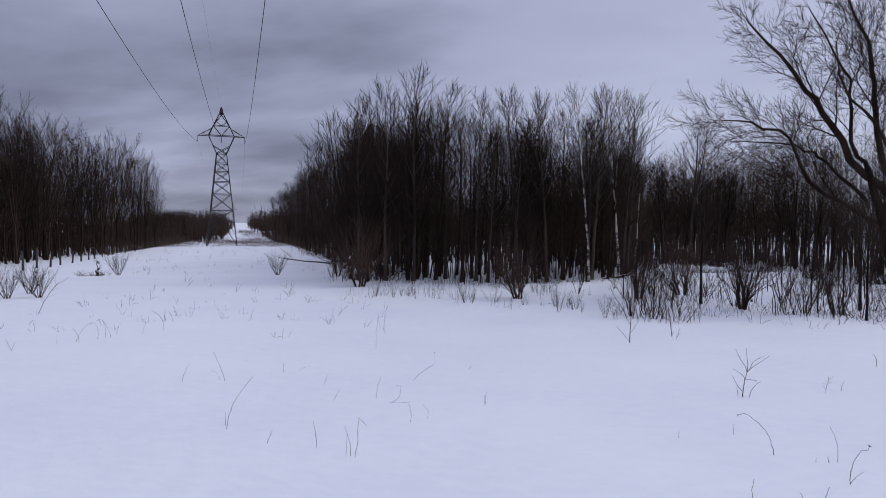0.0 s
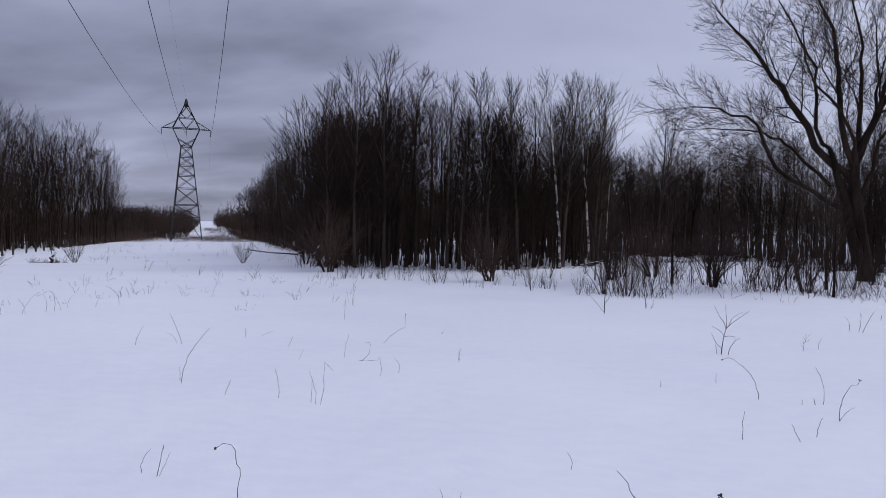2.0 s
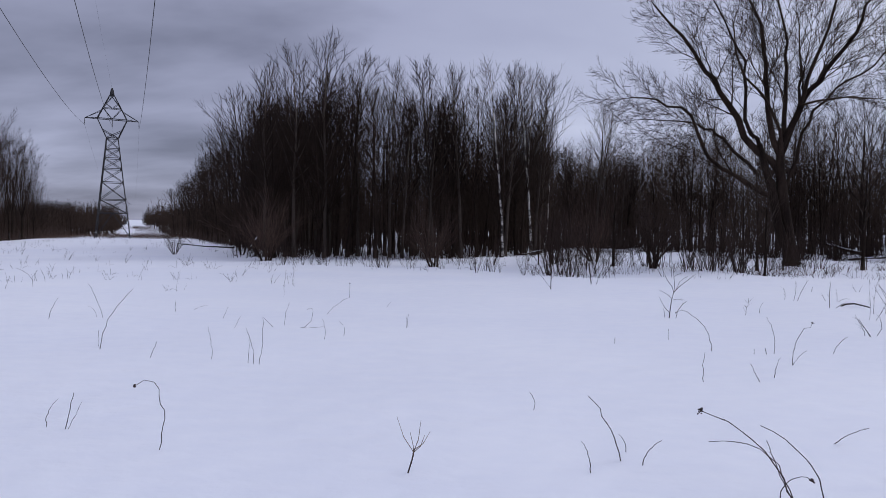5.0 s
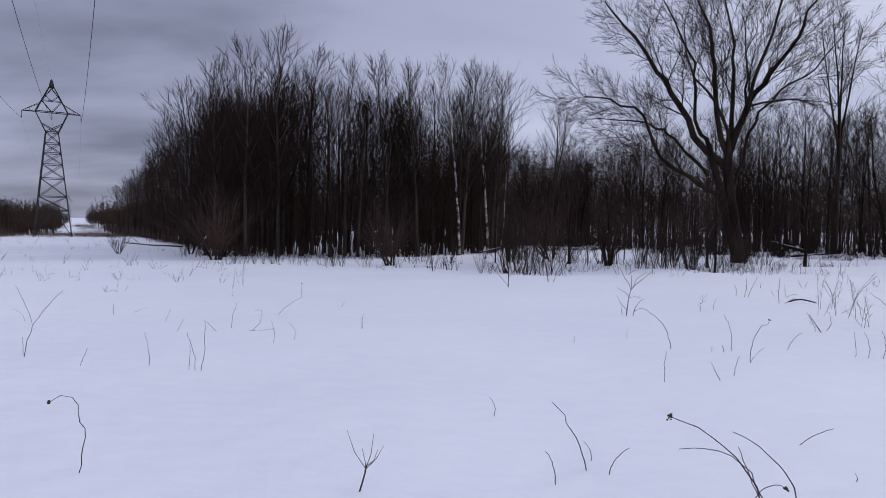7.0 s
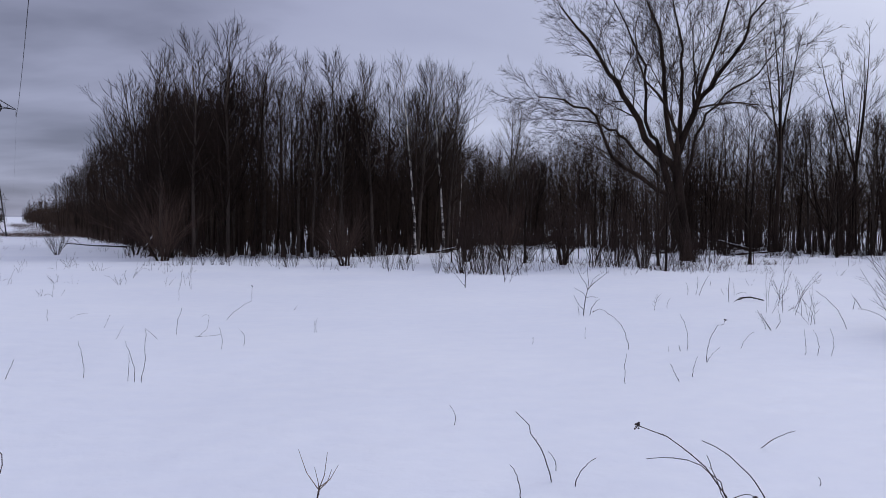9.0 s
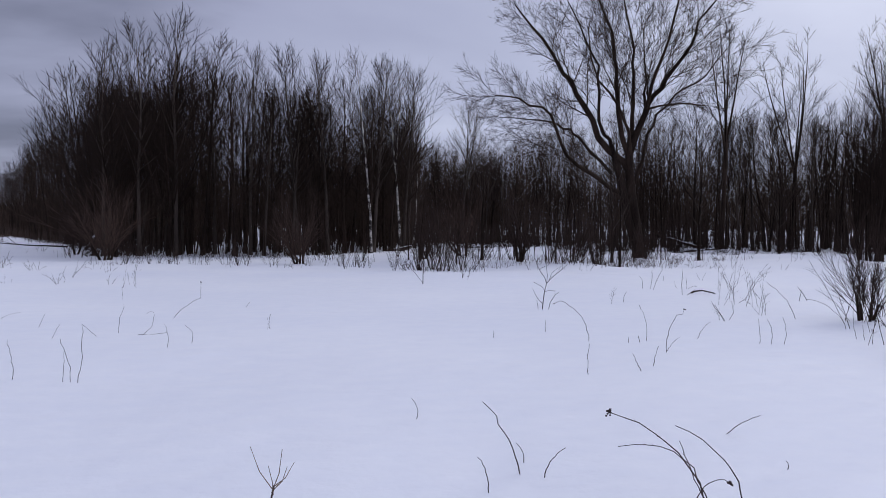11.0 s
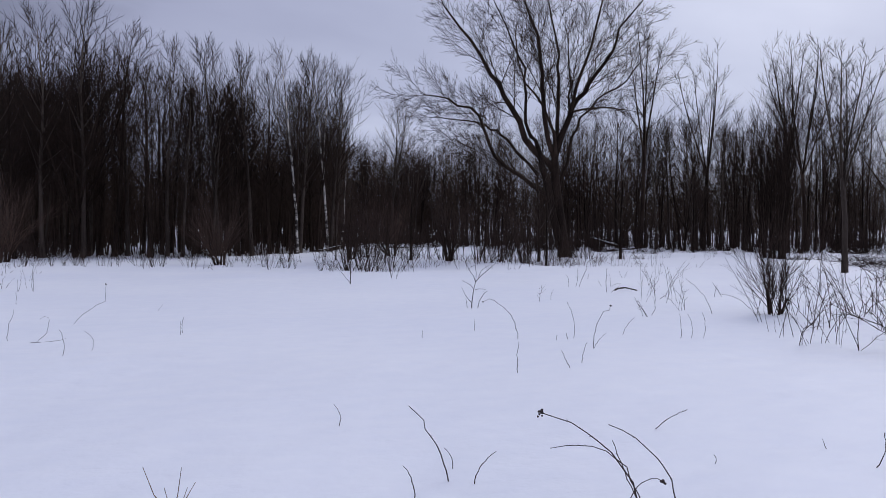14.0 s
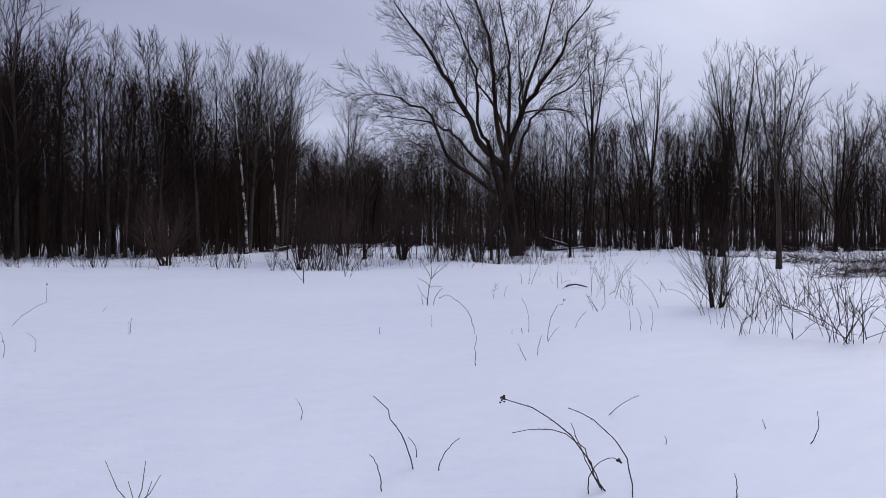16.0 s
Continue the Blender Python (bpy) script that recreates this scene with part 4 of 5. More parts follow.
def understory(name, label, spots, rays, low_r, high_r, seed):
    """Fans of fine brown brush under the trees, grown into each other past counting."""
    rand = random.Random(seed)
    b = Build()
    for x, y in spots:
        g = Vector((x, y, ground_z(x, y) - 0.1))
        tall = rand.uniform(low_r, high_r)
        for k in range(rays):
            a, tilt = rand.uniform(0, math.tau), 0.95 * rand.random() ** 0.7
            d = Vector((math.cos(a) * math.sin(tilt), math.sin(a) * math.sin(tilt), math.cos(tilt)))
            size = tall * rand.uniform(0.5, 1.1)
            ray = wander(g + Vector((rand.gauss(0, 0.12), rand.gauss(0, 0.12), 0)), d, size, 2, 0.08, 0.0, rand)
            b.tube(ray, [0.015, 0.012, 0], 3)
            for j in range(3):
                q, e = along(ray, rand.uniform(0.3, 0.95))
                b.tube([q, q + turned(e, rand.uniform(0.3, 0.7), rand.uniform(0, 6)) * size * rand.uniform(0.2, 0.4)], [0.010, 0], 3)
    tagged(new(name, b.mesh(name, SHRUB)), label, "brush", kind="stuff")


under_rand = random.Random(71)
spots = []
while len(spots) < 95:
    x = under_rand.uniform(4, 30)
    y = under_rand.uniform(64, 88)
    if under_rand.random() < 0.35 + 0.65 * smooth(45, 75, y):
        spots.append((x, y))
understory("opening_brush", "tangled fine brown brush behind the snowy opening", spots, 20, 1.4, 4.2, 72)
spots = [(x, front(x) + under_rand.uniform(4.5, 12)) for x in [under_rand.uniform(-13, 9) for i in range(8)]]
understory("wood_edge_brush", "tangled fine brown brush under the wood's edge", spots, 18, 1.2, 4.5, 73)
spots = [(x, 44 - 0.58 * (x - 22) + under_rand.uniform(2.0, 9)) for x in [under_rand.uniform(21, 60) for i in range(150)]]
understory("right_edge_brush", "tangled fine brown brush along the far side of the field", spots, 16, 0.9, 4.6, 74)


def dry_grass(name, label, count, seed, pick):
    """Fine dead grass and twigs poking through the snow, too many to count."""
    rand = random.Random(seed)
    b = Build()
    for i in range(count):
        x, y = pick(rand)
        g = Vector((x, y, ground_z(x, y) - 0.03))
        a, size = rand.uniform(0, math.tau), rand.uniform(0.2, 0.75)
        d = Vector((math.cos(a) * rand.uniform(0.1, 0.7), math.sin(a) * rand.uniform(0.1, 0.7), 1))
        b.tube(wander(g, d, size, 3, 0.12, -0.16, rand), [0.007, 0.0065, 0.005, 0], 3)
    tagged(new(name, b.mesh(name, FAN_TWIG)), label, "grass", kind="stuff")


dry_grass("thicket_grass", "dead brown grass and twigs poking through snow", 600, 61, lambda r: (lambda x: (x, 25.0 + 0.10 * abs(x - 8) + abs(r.gauss(0, 2.6))))(r.uniform(3.5, 21.5)))
dry_grass("edge_grass", "dead brown grass along the wood's edge", 450, 62, lambda r: (lambda x: (x, front(x) - abs(r.gauss(0, 2.0)) + 1.0))(r.uniform(-14, 8)))
dry_grass("far_edge_grass", "dead brown grass before the wood's right side", 800, 63, lambda r: (lambda x: (x, 43 - 0.60 * (x - 20) + r.gauss(0, 2.0)))(r.uniform(18, 50)))

clump = fan_shrub(530, 9, 11.2, 0.10, 11, "tall_shrub", "tall dense clump of upright dark leafless stems at the wood's edge", BARK, 0.075, 0.95, 0.30, 0.04, 0.008, 0.03)
put(clump, 32.4, 29.3, 0, 1.0)
away(clump)
clump = fan_shrub(533, 4, 2.1, 0.55, 8, "field_shrub", "dark leafless shrub fanning out of one foot in snow", SHRUB, 0.028, 0.14, 0.24, 0.14, 0.0036, 0.12)
put(clump, 10.75, 9.4, 0, 1.0)
away(clump)
canes = [cane_clump(540 + i, 5, 1.5, 0.30, "cane_clump", "thin dark bramble canes standing in snow", "canes beside the dark shrub", 0.0056, 8) for i in range(5)]
cane_rand = random.Random(15)
for x, y, n, sx, sy in ((11.2, 8.7, 7, 0.7, 0.35), (9.3, 6.8, 3, 0.4, 0.25), (10.3, 7.2, 4, 0.5, 0.3), (9.4, 5.5, 7, 0.5, 0.25), (12.2, 6.2, 10, 1.2, 0.7)):
    for i in range(n):
        put(cane_rand.choice(canes), x + cane_rand.gauss(0, sx), y + cane_rand.gauss(0, sy), cane_rand.uniform(0, 360), cane_rand.uniform(0.7, 1.15))
for x, y in ((9.2, 10.4), (9.9, 12.0), (10.8, 13.4)):
    put(canes[cane_rand.randrange(5)], x, y, cane_rand.uniform(0, 360), cane_rand.uniform(0.5, 0.8))
for c in canes + thicket:
    away(c)


def strip_scrub():
    """Low brown scrub that closes the strip round the pylon's feet, too thick to count."""
    rand = random.Random(64)
    b = Build()
    clumps = [(rand.uniform(172, 330), rand.uniform(-24, 15)) for k in range(400)] + [(rand.uniform(330, 600), rand.uniform(-18, 14)) for k in range(260)]
    for s, w in clumps:
        if s < 200 and -16 < w < 2 and rand.random() < 0.6:
            continue
        wide, tall = rand.uniform(0.8, 3.5), rand.uniform(0.5, 1.5) * (1 + smooth(220, 500, s))
        if abs(w + 3) < 4 and s > 300:
            continue
        for k in range(26):
            p = ALONG * (s + rand.gauss(0, wide)) + ACROSS * (w + rand.gauss(0, wide))
            g = Vector((p.x, p.y, ground_z(p.x, p.y) - 0.05))
            b.tube([g, g + Vector((rand.gauss(0, 0.4), rand.gauss(0, 0.4), tall * rand.uniform(0.4, 1.1)))], [rand.uniform(0.012, 0.03), 0], 3)
    tagged(new("strip_scrub", b.mesh("strip_scrub", FAN_TWIG)), "low brown scrub across the far cleared strip", "scrub", kind="stuff")


strip_scrub()


def edge_brush():
    """Low brush under the trees on both sides of the strip, too thick to count."""
    rand = random.Random(65)
    b = Build()
    for i in range(9000):
        s = 44 + 400 * rand.random() ** 1.5
        w = right_edge(s) + rand.gauss(1.2, 1.3) if i % 2 else -21.5 - abs(rand.gauss(0, 2.2))
        if i % 2 == 0 and s < 112:
            continue
        p = ALONG * s + ACROSS * w
        g = Vector((p.x, p.y, ground_z(p.x, p.y) - 0.05))
        b.tube([g, g + Vector((rand.gauss(0, 0.4), rand.gauss(0, 0.4), rand.uniform(0.3, 2.2) * (1 + smooth(90, 250, s))))], [rand.uniform(0.012, 0.028) * (1 + smooth(90, 250, s)), 0], 3)
    tagged(new("edge_brush", b.mesh("edge_brush", SHRUB)), "low dark brush under the trees beside the strip", "brush", kind="stuff")


edge_brush()


def brush_heap(x, y, length, height, turn, seed):
    rand = random.Random(seed)
    b = Build()
    for i in range(int(38 * length)):
        p = Vector((rand.uniform(-0.5, 0.5) * length, rand.gauss(0, 0.35), rand.uniform(-0.05, 0.1)))
        q = wander(p, Vector((rand.gauss(0, 0.8), rand.gauss(0, 0.6), rand.uniform(0.4, 1.2))), height * rand.uniform(0.7, 1.7), 4, 0.16, -0.20, rand)
        b.tube(q, [0.012, 0.010, 0.008, 0.006, 0], 3)
    ob = new("dead_brush", b.mesh("dead_brush", SHRUB))
    ob.matrix_basis = stand(x, y, turn)
    tagged(ob, "low tangled heap of dead brush in snow", "brush")


brush_heap(30.5, 20.3, 5, 1.2, -30, 1)
brush_heap(33.5, 18.0, 4, 1.3, -20, 6)
brush_heap(27.5, 16.5, 4, 1.0, -35, 2)
brush_heap(23.2, 14.0, 4, 0.8, -35, 7)
brush_heap(25.5, 14.6, 4, 1.0, -30, 8)
brush_heap(35.0, 29.0, 6, 0.8, -35, 3)
brush_heap(21.0, 60.0, 5, 1.3, 0, 4)
brush_heap(15.2, 57.0, 4, 0.9, 10, 9)
brush_heap(-38.6, 44.0, 2.6, 0.5, 40, 5)


def fallen_log(x, y, length, r, turn, rise, seed, label):
    rand = random.Random(seed)
    root = thing("fallen_log", label, "log", at=stand(x, y, turn))
    b = Build()
    pts = [Vector((length * i / 7, rand.gauss(0, 0.06), 0.1 + rise * i / 7 + rand.gauss(0, 0.04))) for i in range(8)]
    b.tube(pts, [r * (1 - 0.08 * i) for i in range(8)], 8)
    part("log", b, BARK, root)
    c = Build()
    for i in range(5):
        p, d = along(pts, 0.3 + 0.13 * i)
        c.tube(wander(p, turned(d, 0.9, rand.uniform(0, 6)), length * 0.25, 3, 0.1, 0.05, rand), [r * 0.4, r * 0.3, r * 0.2, 0], 4)
    part("branch", c, BARK, root)
    s = Build()
    top = [p + Vector((0, 0, r * 0.75)) for p in pts[1:6]]
    s.tube(top, [r * 0.3, r * 0.5, r * 0.45, r * 0.5, r * 0.2], 6)
    part("snow_cap", s, SNOW, root, "ridge of snow lying on the log")


fallen_log(33.5, 47.0, 4.5, 0.15, 160, 1.3, 1, "snow-capped fallen log leaning among the trees")
fallen_log(29.5, 43.5, 4.5, 0.12, 15, 0.3, 2, "snow-capped fallen log lying among the trees")
fallen_log(5.0, 46.0, 3.2, 0.05, 15, 0.6, 3, "fallen branch lying at the wood's edge")
fallen_log(-26.0, 68.5, 13.0, 0.09, 143, 0.25, 4, "long fallen branch lying on the snow")
fallen_log(-20.6, 58.0, 2.6, 0.14, 75, 2.0, 5, "broken trunk leaning at the wood's edge")
fallen_log(-38.0, 43.6, 1.6, 0.13, 130, 1.2, 6, "leaning stump in the snowy field")

# ---- fence ----
post_rand = random.Random(3)
for x, y, tall in ((-49.8, 48.0, 1.9), (-52.4, 52.3, 2.2), (-52.7, 54.4, 1.25), (-55.4, 58.7, 1.35), (-57.2, 62.5, 1.5), (-59.5, 66.6, 1.3), (-62.3, 71.2, 1.3), (-64.2, 74.6, 1.6), (-67.7, 80.4, 1.3), (-70.2, 84.7, 1.5), (-73.1, 89.5, 1.3), (-76.5, 97.0, 1.4), (-80.0, 104.4, 1.5), (-86.0, 115.0, 1.4)):
    b = Build()
    b.tube([Vector((0, 0, -0.3)), Vector((post_rand.gauss(0, 0.05), 0, tall * 0.5)), Vector((post_rand.gauss(0, 0.1), post_rand.gauss(0, 0.1), tall))], [0.11, 0.10, 0.09], 7)
    ob = new("fence_post", b.mesh("fence_post", POST))
    ob.matrix_basis = stand(x, y, post_rand.uniform(0, 360))
    tagged(ob, "weathered wooden fence post standing in snow", "fence post", "fence posts along the strip")

# ---- power line ----
LINE_TURN = math.degrees(math.atan2(ACROSS.y, ACROSS.x))


SIZE = Matrix.Diagonal((0.65, 0.65, 0.715, 1))  # the pylon stands 40 m high


def power_pylon(x, y):
    """Lattice pylon: splayed legs, waist, flared head with three arms, and a peak."""
    root = thing("power_pylon", "dark steel lattice power pylon with flared head", "pylon")
    WAIST, ARM, PEAK = 37.5, 44.6, 56.3

    def half(z):
        if z < WAIST:
            return 6.3 + (2.1 - 6.3) * z / WAIST
        if z < ARM:
            return 2.1 + 3.3 * (z - WAIST) / (ARM - WAIST)
        return 5.4 - 4.9 * (z - ARM) / (PEAK - 2.2 - ARM)

    def deep(z):
        return half(z) if z < WAIST else max(0.5, 2.1 - 1.6 * (z - WAIST) / (PEAK - WAIST))

    def bar(kind, p, q, r=0.10):
        b = Build()
        b.tube([Vector(p), Vector(q)], [r, r], 4)
        part(kind, b, STEEL, root, smooth=False)

    for sx in (-1, 1):
        for sy in (-1, 1):
            for z0, z1 in ((-0.3, WAIST), (WAIST, ARM), (ARM, PEAK - 2.2)):
                bar("leg", (sx * half(z0), sy * deep(z0), z0), (sx * half(z1), sy * deep(z1), z1), 0.2 if z1 <= WAIST else 0.16)
    levels = [9.5, 14.5, 21.0, 26.0, 30.0, 33.5, WAIST]
    for i in range(len(levels) - 1):
        z0, z1 = levels[i], levels[i + 1]
        for s in (-1, 1):
            bar("brace", (-half(z0), s * deep(z0), z0), (half(z1), s * deep(z1), z1))
            bar("brace", (half(z0), s * deep(z0), z0), (-half(z1), s * deep(z1), z1))
            bar("brace", (-half(z0), s * deep(z0), z0), (half(z0), s * deep(z0), z0), 0.12)
            bar("brace", (s * half(z0), -deep(z0), z0), (s * half(z1), deep(z1), z1))
            bar("brace", (s * half(z0), deep(z0), z0), (s * half(z1), -deep(z1), z1))
            bar("brace", (s * half(z0), -deep(z0), z0), (s * half(z0), deep(z0), z0), 0.12)
    for s in (-1, 1):
        for m in (-1, 1):
            bar("brace", (m * half(0.5), s * deep(0.5), 0.5), (0, s * deep(9.5), 9.5))
            bar("brace", (m * half(4.5), s * deep(4.5), 4.5), (m * half(9.5) * 0.5, s * deep(9.5), 9.5), 0.07)
            bar("brace", (s * half(0.5), m * deep(0.5), 0.5), (s * half(9.5), 0, 9.5))
    for s in (-1, 1):
        d0, d1, d2 = deep(WAIST), deep(ARM), deep(48.6)
        bar("head_strut", (-half(WAIST), s * d0, WAIST), (half(WAIST), s * d0, WAIST), 0.13)
        bar("head_strut", (-half(WAIST), s * d0, WAIST), (half(40.5), s * deep(40.5), 40.5), 0.12)
        bar("head_strut", (half(WAIST), s * d0, WAIST), (-half(40.5), s * deep(40.5), 40.5), 0.12)
        bar("head_strut", (-half(ARM), s * d1, ARM), (half(ARM), s * d1, ARM), 0.15)
        bar("head_strut", (-half(48.6), s * d2, 48.6), (half(48.6), s * d2, 48.6), 0.11)
        for m in (-1, 1):
            bar("head_strut", (0, s * d1, ARM), (m * half(48.6), s * d2, 48.6), 0.10)
            bar("head_strut", (m * half(48.6), s * d2, 48.6), (0, s * deep(53), 53), 0.10)
            bar("head_strut", (m * half(50.5), s * d2, 50.5), (0, s * deep(48.6), 48.6), 0.08)
    cap = Build()
    cap.tube([Vector((0, 0, PEAK - 3.2)), Vector((0, 0, PEAK - 2.2)), Vector((0, 0, PEAK - 0.8)), Vector((0, 0, PEAK))], [0.75, 0.9, 0.6, 0.2], 4)
    part("peak", cap, STEEL, root, smooth=False)
    for m in (-1, 1):
        for s in (-1, 1):
            bar("arm_strut", (m * half(ARM), s * deep(ARM), ARM), (m * 9.8, 0, ARM - 0.2), 0.13)
            bar("arm_strut", (m * half(47.6), s * deep(47.6), 47.6), (m * 9.8, 0, ARM - 0.2), 0.09)
        bar("arm_strut", (m * 7.2, 0.5, ARM), (m * 7.2, -0.5, ARM + 0.9), 0.06)
    for u in (-9.8, 0.0, 9.8):
        ins = Build()
        for k in range(9):
            z = ARM - 0.3 - 0.27 * k
            ins.tube([Vector((u, 0, z)), Vector((u, 0, z - 0.10)), Vector((u, 0, z - 0.27))], [0.06, 0.2, 0.06], 6)
        part("insulator", ins, GLASS_INS, root)
    root.matrix_basis = pose(x, y, ground_z(x, y), 0, 0, LINE_TURN) @ SIZE
    return root


PYLON = Vector((-92.0, 157.6, 0))
pylon = power_pylon(PYLON.x, PYLON.y)
beyond = PYLON + ALONG * 525
copy_thing(pylon, pose(beyond.x, beyond.y, ground_z(beyond.x, beyond.y), 0, 0, LINE_TURN) @ SIZE)
behind = PYLON - ALONG * 290
copy_thing(pylon, pose(behind.x, behind.y, ground_z(behind.x, behind.y), 0, 0, LINE_TURN) @ SIZE)


def conductor(p, q, offset, height, sag, r):
    b = Build()
    pts = []
    for i in range(61):
        t = i / 60
        g = p.lerp(q, t) + ACROSS * offset
        z = (ground_z(p.x, p.y) + height) * (1 - t) + (ground_z(q.x, q.y) + height) * t - sag * 4 * t * (1 - t)
        pts.append(Vector((g.x, g.y, z)))
    b.tube(pts, [r] * 61, 5)
    ob = new("power_cable", b.mesh("power_cable", WIRE))
    tagged(ob, "thin dark overhead power cable slung between pylons", "power cable", "power cables")


for u in (-6.4, 0.0, 6.4):
    conductor(PYLON, behind, u, 30.0, 7.6, 0.036)
    conductor(PYLON, beyond, u, 30.0, 13.8, 0.014)
conductor(PYLON, behind, 0.0, 40.2, 6.2, 0.008)

# ---- weeds and stalks on the open snow ----
stalk_rand = random.Random(21)


def stalk(x, y, height, reach, azimuth, bow, mm, end=""):
    """A dry stalk in the snow: how high its tip is, how far it leans towards azimuth, how much it bows, its radius in millimetres."""
    g = ground_z(x, y)
    side = Vector((math.cos(radians(azimuth)), math.sin(radians(azimuth)), 0))
    depth = Vector((-side.y, side.x, 0)) * stalk_rand.uniform(-0.12, 0.12) * height
    a0, a2 = Vector((0, 0, 0)), side * reach + depth + Vector((0, 0, height))
    chord = side * reach + Vector((0, 0, height))
    normal = (side * height - Vector((0, 0, reach))) / max(0.01, chord.length)
    a1 = a0.lerp(a2, 0.5) + normal * bow * 2
    r = mm * 0.00076
    steps = 9
    pts = []
    for i in range(steps + 1):
        t = i / steps
        p = a0 * (1 - t) ** 2 + a1 * 2 * t * (1 - t) + a2 * t * t
        k = chord.length * 0.012 if 0 < i else 0
        pts.append(p + Vector((stalk_rand.gauss(0, k), stalk_rand.gauss(0, k), stalk_rand.gauss(0, k * 0.6))))
    root_pt = Vector((0, 0, 0)) - (pts[1] - pts[0]).normalized() * 0.12
    b = Build()
    lean = 1 if reach >= 0 else -1
    if end == "hook":
        bend = -1 if bow > 0 else 1
        d = (pts[-1] - pts[-2]).normalized()
        size = chord.length * 0.13
        pts += [pts[-1] + (d * 0.4 + side * bend * 0.8).normalized() * size, pts[-1] + (side * bend * 1.9 - Vector((0, 0, 0.25))) * size]
    elif end == "hook2":
        pts += [pts[-1] + side * 0.08 + Vector((0, 0, 0.02)), pts[-1] + side * 0.10 + Vector((0, 0, 0.09))]
    elif end == "bud":
        pts += [pts[-1] + Vector((0, 0, 0.12)), pts[-1] + side * 0.01 + Vector((0, 0, 0.33))]
    elif end == "snap":
        pts += [pts[-1] + side * 0.07 - Vector((0, 0, 0.07)), pts[-1] + side * 0.14 - Vector((0, 0, 0.15))]
    m = len(pts)
    b.tube([root_pt] + pts, [r * 1.1] + [r * (1.05 - 0.5 * i / m) for i in range(m)], 6)
    root = thing("dry_stalk", "thin dry brown weed stalk sticking out of snow", "stalk", "stalks in the field", at=pose(x, y, g))
    if end in ("hook", "bud", "seed", "hook2") and mm > 4.5:
        c = Build()
        tip = pts[-1]
        for k in range(9 if end != "seed" else 14):
            o = Vector((stalk_rand.gauss(0, 1), stalk_rand.gauss(0, 1), stalk_rand.gauss(0, 1))) * (0.005 if end != "seed" else 0.009)
            c.blob(tip + o, (0.008, 0.008, 0.007), stalk_rand, 0.3, 5, 4)
        part("seed_head", c, STALK, root, "small dried dark seed head")
    if end in ("tuft", "branch"):
        c = Build()
        for k in range(6 if end == "tuft" else 9):
            p, d = along(pts, 0.1 + 0.85 * stalk_rand.random())
            c.tube(wander(p, turned(d, stalk_rand.uniform(0.4, 0.8), stalk_rand.uniform(0, 6)), chord.length * stalk_rand.uniform(0.25, 0.5), 3, 0.1, 0.05, stalk_rand), [r * 0.5, r * 0.45, r * 0.35, 0], 4)
        part("side_shoot", c, STALK, root)
    elif mm >= 5 and chord.length > 0.3:
        for k in range(4):
            p, d = along(pts, 0.2 + 0.7 * stalk_rand.random())
            b.tube([p, p + turned(d, 0.6, stalk_rand.uniform(0, 6)) * stalk_rand.uniform(0.01, 0.035)], [r * 0.5, 0], 4)
    part("stem", b, STALK, root)


stalk(-2.41, 3.57, 0.60, -0.04, 26, 0.05, 5.0, "hook")
stalk(-3.79, 4.15, 0.26, 0.10, 34, -0.04, 4.0)
stalk(-3.56, 4.08, 0.34, 0.07, 33, 0.00, 5.0)
stalk(-3.54, 4.09, 0.23, 0.11, 32, 0.00, 3.0)
stalk(-3.40, 2.61, 0.18, 0.00, 39, 0.00, 4.0)
stalk(-2.70, 7.05, 0.68, 0.04, 18, 0.03, 5.0, "snap")
stalk(-2.79, 7.08, 0.51, -0.10, 18, 0.03, 4.5)
stalk(-2.88, 7.11, 0.37, 0.02, 19, 0.00, 4.0)
stalk(-3.50, 7.32, 0.47, -0.05, 22, 0.02, 4.5)
stalk(-5.57, 7.97, 0.94, 0.49, 31, -0.10, 6.0)
stalk(-5.69, 8.15, 0.28, -0.01, 31, 0.00, 4.0)
stalk(-7.60, 11.45, 0.76, -0.27, 30, 0.03, 5.0)
stalk(-7.78, 11.52, 0.27, -0.21, 31, 0.06, 3.0)
stalk(-8.59, 11.15, 0.44, 0.17, 34, -0.03, 5.0)
stalk(-4.43, 7.34, 0.24, 0.09, 27, 0.00, 5.0)
stalk(-6.56, 12.65, 0.24, 0.00, 25, 0.00, 5.0)
stalk(-6.22, 12.90, 0.09, 0.32, 24, -0.03, 3.0)
stalk(-4.97, 11.53, 0.24, 0.10, 21, 0.00, 4.0)
stalk(-4.23, 10.21, 0.22, 0.11, 20, 0.00, 4.0)
stalk(-3.35, 10.61, 0.48, 0.09, 16, -0.02, 4.5)
stalk(-2.87, 10.24, 0.38, 0.18, 14, 0.06, 4.0, "hook")
stalk(-2.17, 8.92, 0.35, -0.03, 12, 0.03, 4.0)
stalk(-2.81, 10.25, 0.03, 0.34, 14, 0.01, 4.0)
stalk(-1.89, 9.23, 0.28, -0.09, 11, 0.06, 4.0)
stalk(-2.87, 12.44, 0.38, 0.51, 12, -0.05, 5.0, "bud")
stalk(-4.97, 16.18, 0.59, 0.03, 16, 0.00, 4.0)
stalk(-5.49, 19.21, 0.75, 0.06, 15, -0.04, 5.0)
stalk(-5.97, 20.25, 0.59, -0.09, 16, 0.00, 4.0)
stalk(-0.85, 10.41, 0.23, -0.00, 5, 0.00, 4.0)
stalk(-1.63, 13.86, 0.13, 0.09, 7, 0.00, 4.0)
stalk(0.96, 4.93, 0.20, -0.05, -7, 0.03, 4.0)
stalk(1.51, 3.56, 0.52, -0.27, -14, 0.04, 6.0)
